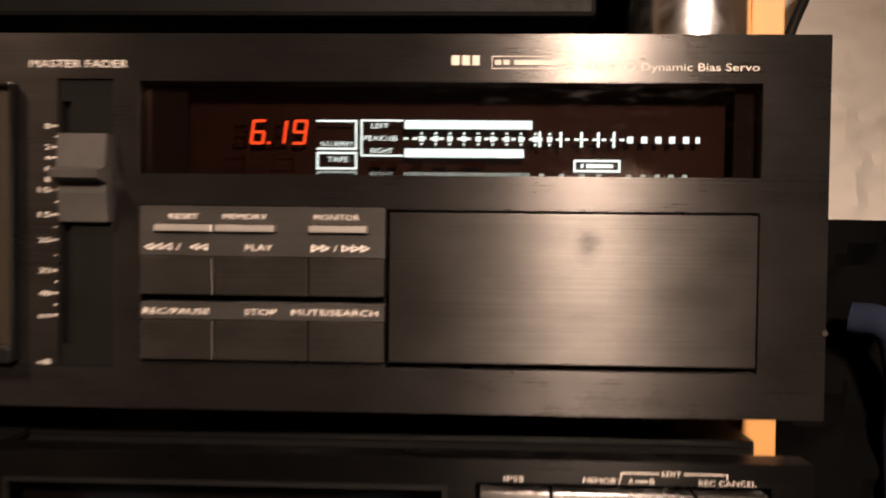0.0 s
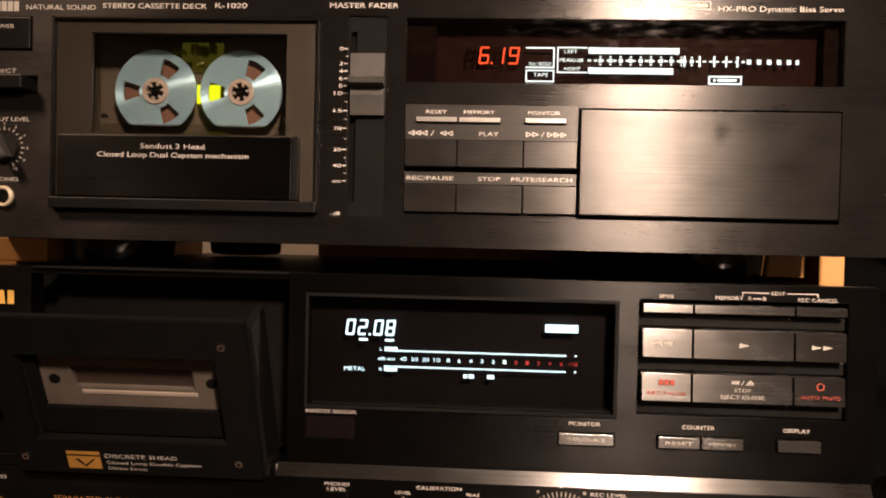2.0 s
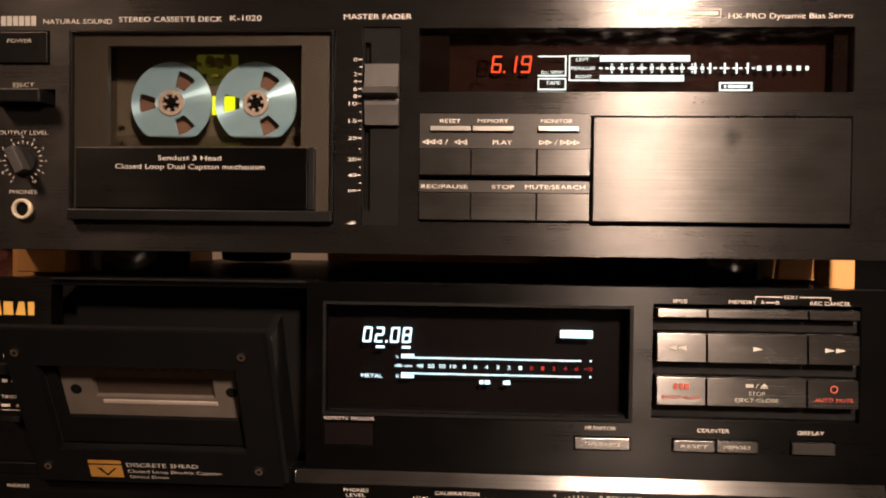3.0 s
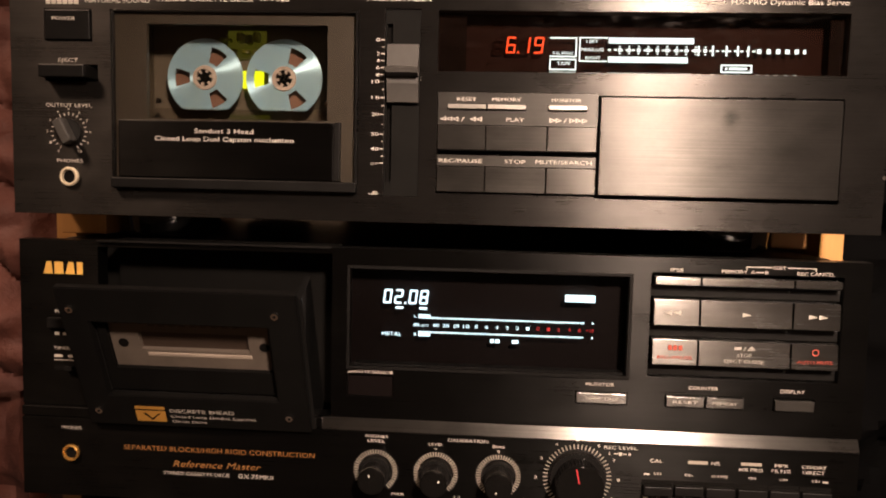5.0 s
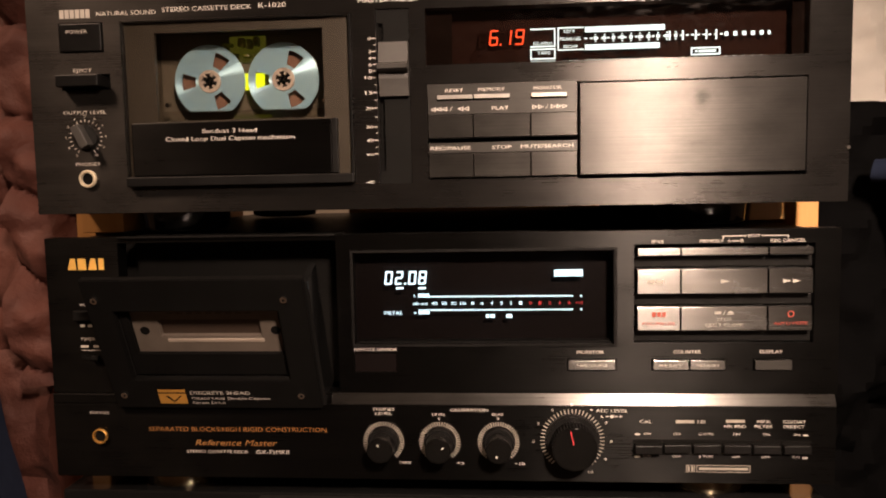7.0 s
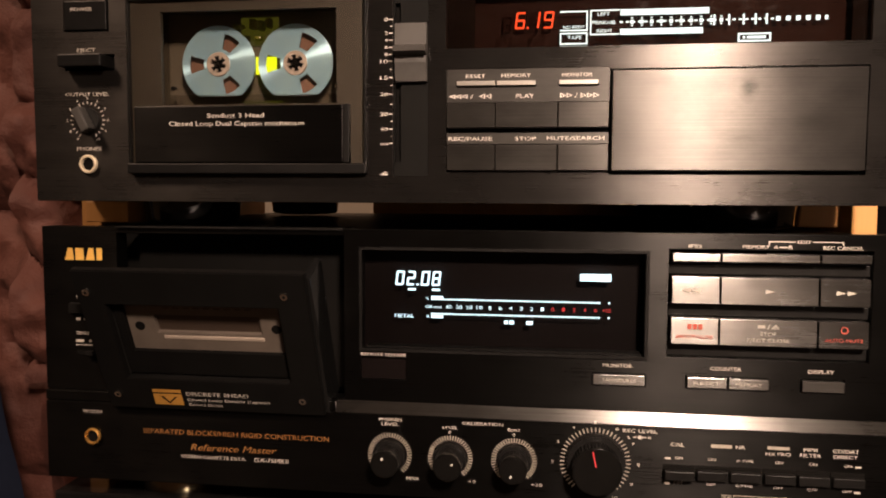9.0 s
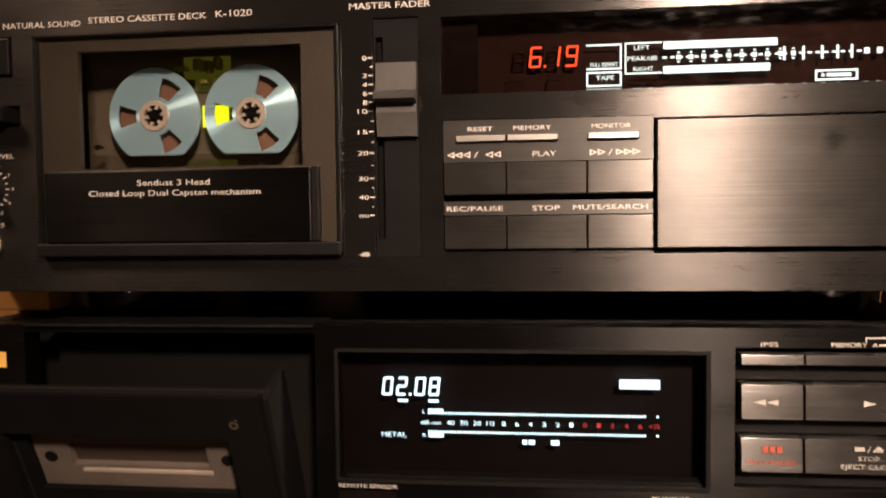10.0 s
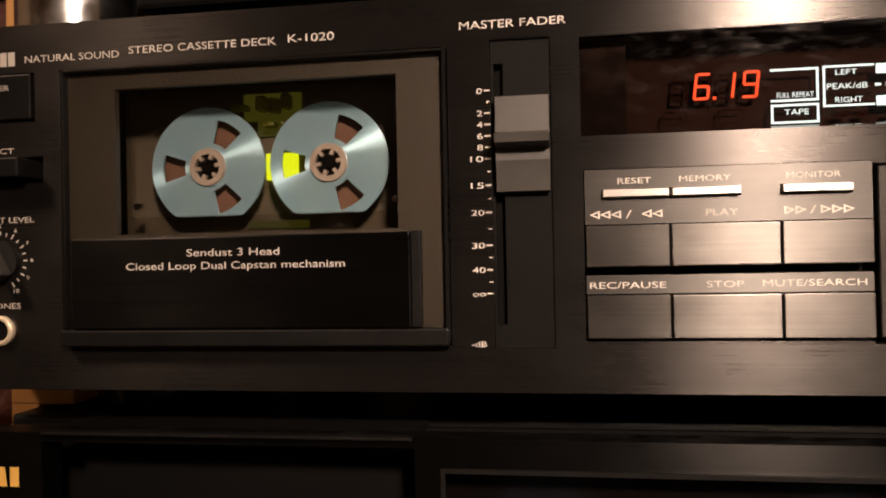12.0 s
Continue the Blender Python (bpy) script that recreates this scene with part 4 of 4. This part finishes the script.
def build_lower_keys(d):
    F = -2.0
    lettering("REMOTE SENSOR", -40.8, -17.4, 83.6, 1.8, M_INK_DIM, d, y=F - 0.12)
    part("remote_sensor", cube(-40.9, -17.7, -0.6, 0.4, 70.9, 81.9), M_BACK2, d, "dark remote sensor window")
    part("key_well", cube(109, 201.6, 6, 7.5, 86.6, 139.6), M_VOID, d)
    for z0, z1 in ((126.8, 132.2), (106.8, 112.6), (87.2, 93.4)):
        part("well_step", cube(109.5, 201.1, 1.0, 6, z0, z1, 0.5), M_SATIN, d)
    for (z0, z1, tilt) in ((133.4, 137.2, 1.2), (113.4, 126.2, 2.6), (93.9, 106.4, 2.6)):
        for i, (a, b) in enumerate(((110.9, 132.7), (133.3, 176.9), (177.6, 199.6))):
            bm = cube(a, b, -4.4, 4, z0, z1, 0.3)
            for v in bm.verts:
                v.co.y += 0.06 * (v.co.z - (z0 + z1) / 2000) if v.co.y < -0.002 else 0.0
            k = part("transport_key", bm, M_SILVER, d, "brushed silver transport key")
            if z0 > 130:
                continue
            zc, xc = (z0 + z1) / 2, (a + b) / 2
            if z0 > 110:
                tris = ((xc + 2, -1), (xc - 2.4, -1)) if i == 0 else ((xc - 2, 1),) if i == 1 else ((xc - 4.2, 1), (xc + 0.6, 1))
                bm = bmesh.new()
                for x, w in tris:
                    pts = [(x, zc + 1.1), (x, zc - 1.1), (x + 4.4 * w, zc)]
                    bm.faces.new([bm.verts.new((p / 1000, -0.0050, q / 1000)) for p, q in (pts if w > 0 else pts[::-1])])
                part("arrow_print", bm, M_KEYINK, k)
            elif i == 0:
                bars([(xc - 3.4, xc - 1.6), (xc - 0.9, xc + 0.9), (xc + 1.6, xc + 3.4)], zc + 2.4, 2.4, M_RED, k, -5.0)
                lettering("REC/PAUSE", a + 2.5, b - 2.5, zc - 2.4, 1.8, M_RED, k, y=-5.0)
            elif i == 1:
                bars([(xc - 5, xc - 1.6)], zc + 3.2, 1.5, M_KEYINK, k, -5.0)
                t = part("slash_print", cube(-0.15, 0.15, -0.05, 0.05, -1.2, 1.2), M_KEYINK, k)
                t.matrix_local = Matrix.Translation((xc / 1000, -0.0050, (zc + 3.2) / 1000)) @ pose(0, 0, 0, 0, 25, 0)
                bm = bmesh.new()
                bm.faces.new([bm.verts.new((p / 1000, -0.0050, q / 1000)) for p, q in ((xc + 1.4, zc + 2.9), (xc + 5, zc + 2.9), (xc + 3.2, zc + 4.4))])
                box(bm, xc + 1.4, xc + 5, -4.55, -4.5, zc + 2.1, zc + 2.5)
                part("eject_print", bm, M_KEYINK, k)
                lettering("STOP", xc - 3.6, xc + 3.6, zc - 0.2, 1.9, M_KEYINK, k, y=-5.0)
                lettering("EJECT CLOSE", xc - 9.5, xc + 9.5, zc - 3.2, 1.9, M_KEYINK, k, y=-5.0)
            else:
                bm = bmesh.new()
                n = 28
                o = [[bm.verts.new(((xc + r * math.cos(6.2832 * j / n)) / 1000, -0.0050, (zc + 2.4 + r * math.sin(6.2832 * j / n)) / 1000)) for j in range(n)] for r in (1.7, 1.2)]
                for j in range(n):
                    bm.faces.new((o[0][j], o[0][(j + 1) % n], o[1][(j + 1) % n], o[1][j]))
                part("ring_print", bm, M_RED, k)
                lettering("AUTO MUTE", a + 2.6, b - 2.6, zc - 2.4, 1.9, M_RED, k, y=-5.0)
    lettering("IPSS", 118.4, 124.5, 140.6, 1.9, M_INK_DIM, d, y=F - 0.12)
    lettering("MEMORY", 143.0, 155.2, 140.6, 1.9, M_INK_DIM, d, y=F - 0.12)
    lettering("A", 157.0, 158.8, 140.6, 1.9, M_INK_DIM, d, y=F - 0.12)
    lettering("B", 163.6, 165.2, 140.6, 1.9, M_INK_DIM, d, y=F - 0.12)
    bars([(159.3, 163.1)], 140.5, 0.5, M_INK_DIM, d, F - 0.12)
    lettering("REC CANCEL", 178.8, 196.4, 140.5, 1.9, M_INK_DIM, d, y=F - 0.12)
    lettering("EDIT", 167.4, 173.4, 143.1, 1.8, M_INK_DIM, d, y=F - 0.12)
    bars([(154.6, 166.6), (174.2, 187.7)], 143.1, 0.4, M_INK_DIM, d, F - 0.12)
    bars([(154.6, 155.0), (187.3, 187.7)], 142.4, 1.5, M_INK_DIM, d, F - 0.12)
    lettering("MONITOR", 79.6, 93.6, 82.0, 2.0, M_INK_DIM, d, y=F - 0.12)
    lettering("COUNTER", 130.0, 144.2, 82.1, 2.0, M_INK_DIM, d, y=F - 0.12)
    lettering("DISPLAY", 174.4, 186.0, 82.1, 2.0, M_INK_DIM, d, y=F - 0.12)
    for a, b, s, mat in ((74.9, 99.6, "TAPE/SOURCE", M_SILVER), (119.2, 137.6, "RESET", M_SILVER), (138.4, 156.6, "MEMORY", M_SILVER), (171.6, 190.4, "", M_KEYS)):
        k = part("small_key", cube(a, b, -3.6, 4, 72.6, 77.7, 0.3), mat, d, "small brushed metal key")
        if s:
            m = (b - a) * 0.17
            lettering(s, a + m, b - m, 75.1, 1.8, M_KEYINK, k, y=-3.72)


def dial(x, z, r, name, angle, parent, marks, y):
    """A round knob with a knurled skirt inside a ring of short strokes."""
    ring = bmesh.new()
    n = marks
    for i in range(n):
        a = radians(-140 + i * 280 / (n - 1))
        m = Matrix.Translation((x / 1000, (y - 0.1) / 1000, z / 1000)) @ Euler((0, a, 0)).to_matrix().to_4x4() @ Matrix.Translation((0, 0, (r + 1.9) / 1000)) @ Matrix.Diagonal((0.00055, 0.0001, 0.0024, 1))
        bmesh.ops.create_cube(ring, size=1, matrix=m)
    part("scale_ring", ring, M_TICK, parent, "ring of printed strokes")
    k = part(name, rod(bmesh.new(), 0, 0, -4, 0, r, r * 1.0, 48, 0.4), M_SATIN, parent, "black rotary knob", True)
    k.location = (x / 1000, y / 1000, z / 1000)
    bm = rod(bmesh.new(), 0, 0, -15, -3.8, r * 0.72, r * 0.84, 48, 0.8)
    cap = part("knob_cap", bm, M_KNOB, k, "", True)
    t = part("pointer", cube(-0.35, 0.35, -15.15, -15.0, r * 0.30, r * 0.45) if marks < 40 else cube(-0.3, 0.3, -15.15, -15.0, r * 0.2, r * 0.72), M_INK if marks < 40 else M_SCALERED, cap)
    t.matrix_local = pose(0, 0, 0, 0, angle, 0)
    bm = bmesh.new()
    for i in range(40):
        a = i * math.pi / 20
        bmesh.ops.create_cube(bm, size=1, matrix=Matrix.Translation((r * 0.80 * math.cos(a) / 1000, -0.0085, r * 0.80 * math.sin(a) / 1000)) @ Euler((0, -a, 0)).to_matrix().to_4x4() @ Matrix.Diagonal((0.0005, 0.008, 0.0005, 1)))
    part("knurling", bm, M_SATIN, cap)
    return k


def build_lower_controls(d):
    G = -5.0
    I = G - 0.12
    lettering("PHONES", -191.6, -180.8, 48.4, 1.8, M_INK_DIM, d, y=I)
    bm = bmesh.new()
    seg = 36
    vs = [[bm.verts.new(((-186.4 + r * math.cos(6.28319 * i / seg)) / 1000, (G + y) / 1000, (35.0 + r * math.sin(6.28319 * i / seg)) / 1000)) for i in range(seg)] for r, y in ((4.4, 0), (4.4, -1.2), (3.6, -1.6), (3.0, -0.6), (2.9, 5.0))]
    for a, b in zip(vs, vs[1:]):
        for i in range(seg):
            bm.faces.new((a[i], a[(i + 1) % seg], b[(i + 1) % seg], b[i]))
    j = part("phones_jack", bm, M_GOLDRING, d, "gold headphone socket ring", True)
    part("jack_hole", rod(bmesh.new(), -186.4, 35.0, G - 0.25, G + 0.2, 3.0), M_VOID, j)
    lettering("SEPARATED BLOCKS/HIGH RIGID CONSTRUCTION", -158.0, -57.0, 39.4, 2.9, M_ORANGE, d, y=I)
    lettering("Reference Master", -131.0, -85.0, 31.8, 3.8, M_SCRIPT, d, y=I, slant=0.35)
    lettering("STEREO CASSETTE DECK", -136.8, -101.5, 26.6, 1.9, M_INK_DIM, d, y=I)
    lettering("GX-75MKII", -97.0, -78.6, 26.6, 2.5, M_INK_DIM, d, y=I)
    dial(-25.4, 33.0, 8.2, "phones_level_knob", -18, d, 39, G)
    dial(5.4, 33.0, 8.2, "level_knob", 55, d, 39, G)
    dial(37.2, 33.2, 8.2, "bias_knob", 200, d, 39, G)
    dial(76.6, 34.6, 14.0, "record_level_knob", -12, d, 41, G)
    lettering("PHONES", -30.8, -19.2, 51.2, 1.8, M_INK_DIM, d, y=I)
    lettering("LEVEL", -29.6, -20.6, 48.8, 1.8, M_INK_DIM, d, y=I)
    lettering("MAX", -16.8, -10.5, 21.4, 1.7, M_INK_DIM, d, y=I)
    lettering("CALIBRATION", 11.3, 31.7, 51.0, 1.9, M_INK_DIM, d, y=I)
    lettering("LEVEL", 1.6, 9.0, 48.4, 1.6, M_INK_DIM, d, y=I)
    lettering("0", 4.6, 5.8, 46.0, 1.6, M_INK_DIM, d, y=I)
    lettering("+3", 14.4, 18.2, 21.4, 1.7, M_INK_DIM, d, y=I)
    lettering("BIAS", 34.0, 40.0, 48.6, 1.6, M_INK_DIM, d, y=I)
    lettering("0", 36.4, 37.6, 46.2, 1.6, M_INK_DIM, d, y=I)
    lettering("+20", 45.6, 51.2, 21.4, 1.7, M_INK_DIM, d, y=I)
    lettering("REC LEVEL", 89.6, 105.8, 51.0, 2.0, M_INK_DIM, d, y=I)
    lettering("L", 92, 93.2, 47.8, 1.7, M_INK_DIM, d, y=I)
    lettering("R", 101.6, 103, 47.8, 1.7, M_INK_DIM, d, y=I)
    bars([(94.4, 96.6), (98.6, 100.6)], 47.8, 0.4, M_INK_DIM, d, I)
    bars([(96.8, 98.4)], 47.8, 1.6, M_INK_DIM, d, I)
    for i, s in enumerate(("2", "3", "4", "5", "6", "7", "8", "9", "10")):
        a = radians(-92 + i * 30.5)
        x, z = 76.6 + 20.6 * math.sin(a), 34.6 + 19.6 * math.cos(a)
        ww = 1.4 if len(s) < 2 else 2.6
        lettering(s, x - ww / 2, x + ww / 2, z, 1.7, M_INK_DIM, d, y=I)
    xs = (109.2, 124.5, 139.7, 155.2, 170.4, 185.8)
    for i, x in enumerate(xs):
        slot = part("switch_slot", cube(x - 0.6, x + 14.4, G - 0.35, G + 0.5, 28.2, 35.4, 0.2), M_VOID, d)
        part("push_switch", cube(x, x + 13.8, G - (3.0 if i else 4.6), G, 28.8, 33.4, 0.35), M_SATIN, slot, "small black push switch")
    lettering("CAL", 112.2, 118.4, 45.2, 2.0, M_INK_DIM, d, y=I)
    bars([(130.9, 140.4)], 45.2, 1.6, M_TICK, d, I, "trade_mark_bar")
    lettering("NR", 142.2, 146.4, 45.2, 2.0, M_INK_DIM, d, y=I)
    bars([(156.6, 166.4)], 45.6, 1.5, M_TICK, d, I, "trade_mark_bar")
    lettering("HX PRO", 155.8, 167.0, 42.8, 1.9, M_INK_DIM, d, y=I)
    lettering("MPX", 172.8, 179.4, 45.5, 1.9, M_INK_DIM, d, y=I)
    lettering("FILTER", 171.4, 180.8, 42.8, 1.9, M_INK_DIM, d, y=I)
    lettering("CD/DAT", 185.8, 197.4, 45.5, 1.9, M_INK_DIM, d, y=I)
    lettering("DIRECT", 186.2, 196.8, 42.8, 1.9, M_INK_DIM, d, y=I)
    for i, x in enumerate(xs):
        up, dn = ("C-TYPE", "B-TYPE") if i == 2 else ("ON", "OFF")
        wu, wd = (7.6, 7.6) if i == 2 else (3.6, 4.4)
        lettering(up, x + 6.9 - wu / 2, x + 6.9 + wu / 2, 38.6, 1.4, M_INK_DIM, d, y=I)
        lettering(dn, x + 6.9 - wd / 2, x + 6.9 + wd / 2, 26.4, 1.4, M_INK_DIM, d, y=I)
    bars([(109.6, 112.2), (196.0, 198.6)], 38.2, 0.8, M_INK_DIM, d, I)
    bars([(109.6, 112.2), (196.0, 198.6)], 26.0, 1.0, M_INK_DIM, d, I)
    outline(141.8, 169.6, 17.8, 21.6, 0.3, M_TICK, d, I, "logo_frame")
    bars([(143, 168.4)], 19.7, 1.3, M_TICK, d, I, "trade_mark_bar")
    outline(136.4, 141.0, 17.8, 21.6, 0.3, M_TICK, d, I, "logo_frame")
    bars([(137.2, 138.3), (139.1, 140.2)], 19.7, 2.4, M_TICK, d, I, "logo_mark")


lower = build_lower_deck()
build_bay_door(lower)
build_grey_cassette()
build_lower_display(lower)
build_lower_keys(lower)
build_lower_controls(lower)


# ---- amplifier on top ----
def build_top_unit():
    u = thing("amplifier", "dark hi-fi unit on chrome feet standing on the upper deck", "amplifier")
    part("body", cube(-162, 152, 40, 320, 296, 400, 2.0), M_DOOR, u, "dark grey metal body")
    part("top_body", cube(-215, 215, 60, 330, 330, 430, 2.0), M_PLASTIC, u)
    for x in (-199, 190):
        f = part("foot", column(bmesh.new(), x, 60, 284.5, 332, 23, 23, 64, 0.8), M_CHROME, u, "polished chrome foot", True)
        part("foot_ring", column(bmesh.new(), x, 60, 277.2, 284.6, 24.2, 23.6, 64, 0.6), M_GLOSS, f, "black rubber ring", True)
    return u


build_top_unit()


# ---- cloth and clutter beside the rack ----
def puffed(name, x0, x1, z0, z1, y, depth, rows, mat, seed, thick=0.02, parent=None):
    """A hanging, quilted cloth with soft puffs and folds."""
    bm, nx, nz = bmesh.new(), 80, 160
    front, backv = [], []
    for j in range(nz + 1):
        fr, bk = [], []
        for i in range(nx + 1):
            x, z = x0 + (x1 - x0) * i / nx, z0 + (z1 - z0) * j / nz
            q = Vector((x * 9 + seed, z * 9, seed))
            puff = abs(math.sin(math.pi * (z - z0 + 0.25 * (x - x0)) / (z1 - z0) * rows + 2.6 * noise.noise(q * 0.8)))
            d = depth * (puff ** 0.6) + depth * 0.9 * noise.noise(q) + depth * 0.6 * noise.noise(q * 3.1) + depth * 0.35 * noise.noise(q * 7.3)
            fr.append(bm.verts.new((x, y - d, z)))
            bk.append(bm.verts.new((x, y + thick, z)))
        front.append(fr), backv.append(bk)
    for j in range(nz):
        for i in range(nx):
            bm.faces.new((front[j][i], front[j][i + 1], front[j + 1][i + 1], front[j + 1][i]))
            bm.faces.new((backv[j][i], backv[j + 1][i], backv[j + 1][i + 1], backv[j][i + 1]))
    for j in range(nz):
        bm.faces.new((front[j][0], front[j + 1][0], backv[j + 1][0], backv[j][0]))
        bm.faces.new((front[j][nx], backv[j][nx], backv[j + 1][nx], front[j + 1][nx]))
    for i in range(nx):
        bm.faces.new((front[0][i], backv[0][i], backv[0][i + 1], front[0][i + 1]))
        bm.faces.new((front[nz][i], front[nz][i + 1], backv[nz][i + 1], backv[nz][i]))
    bmesh.ops.recalc_face_normals(bm, faces=bm.faces)
    return part(name, bm, mat, parent, "", True)


jacket = thing("quilted_jacket", "red-brown quilted jacket hanging beside the rack", "jacket")
puffed("jacket_body", -0.70, -0.302, -0.35, 0.52, 0.15, 0.022, 7, M_FABRIC, 3.0, parent=jacket)
puffed("sleeve", -0.31, -0.234, 0.03, 0.52, 0.13, 0.02, 8, M_FABRIC, 5.5, parent=jacket)
cloth = tagged(puffed("blue_cloth", -0.62, -0.250, -0.40, 0.105, 0.03, 0.03, 3, M_DENIM, 11.0, 0.03), "dark blue cloth draped beside the rack", "cloth")
for v in cloth.data.vertices:
    up = (v.co.z + 0.40) / 0.505
    v.co.x -= 0.055 * up ** 2 + 0.016 * noise.noise(Vector((3.0, v.co.z * 14, 1.0)))
    v.co.z += up * (0.25 * (-0.30 - v.co.x) + 0.03 * noise.noise(Vector((v.co.x * 16, 2.0, 5.0))))
tagged(puffed("black_bag", 0.262, 0.75, -0.75, 0.226, 0.20, 0.03, 4, M_BAG, 21.0, 0.12), "black cloth bag standing beside the rack", "bag")


tagged(puffed("white_cloth", 0.236, 0.80, 0.205, 0.75, 0.37, 0.02, 2, M_LINEN, 31.0, 0.02), "white cloth hanging behind the black bag", "cloth")


def tube(name, pts, r, mat, label, category):
    cu = bpy.data.curves.new(name, "CURVE")
    cu.dimensions, cu.bevel_depth, cu.bevel_resolution = "3D", r, 4
    sp = cu.splines.new("BEZIER")
    sp.bezier_points.add(len(pts) - 1)
    for b, p in zip(sp.bezier_points, pts):
        b.co, b.handle_left_type, b.handle_right_type = p, "AUTO", "AUTO"
    tmp = new("tmp", cu)
    bpy.context.view_layer.update()
    me = bpy.data.meshes.new_from_object(tmp.evaluated_get(bpy.context.evaluated_depsgraph_get()))
    bpy.data.objects.remove(tmp)
    me.materials.clear()
    me.materials.append(mat)
    me.polygons.foreach_set("use_smooth", [True] * len(me.polygons))
    return tagged(new(name, me), label, category)


bag = bpy.data.objects["black_bag"]
for o in (tube("strap", [(0.300, 0.150, 0.176), (0.312, 0.142, 0.174), (0.322, 0.145, 0.155), (0.328, 0.155, 0.11), (0.332, 0.155, 0.05)], 0.008, M_DENIM, "dark blue padded strap", ""), tube("buckle", [(0.268, 0.140, 0.222), (0.272, 0.136, 0.214), (0.269, 0.140, 0.205)], 0.0035, M_CHROME, "small shiny buckle", "")):
    o.parent = bag
tube("black_cable", [(0.30, 0.30, 0.16), (0.315, 0.30, 0.30), (0.35, 0.31, 0.40), (0.45, 0.33, 0.52), (0.55, 0.4, 0.6)], 0.004, M_PLASTIC, "thin black cable in front of the wall", "cable")
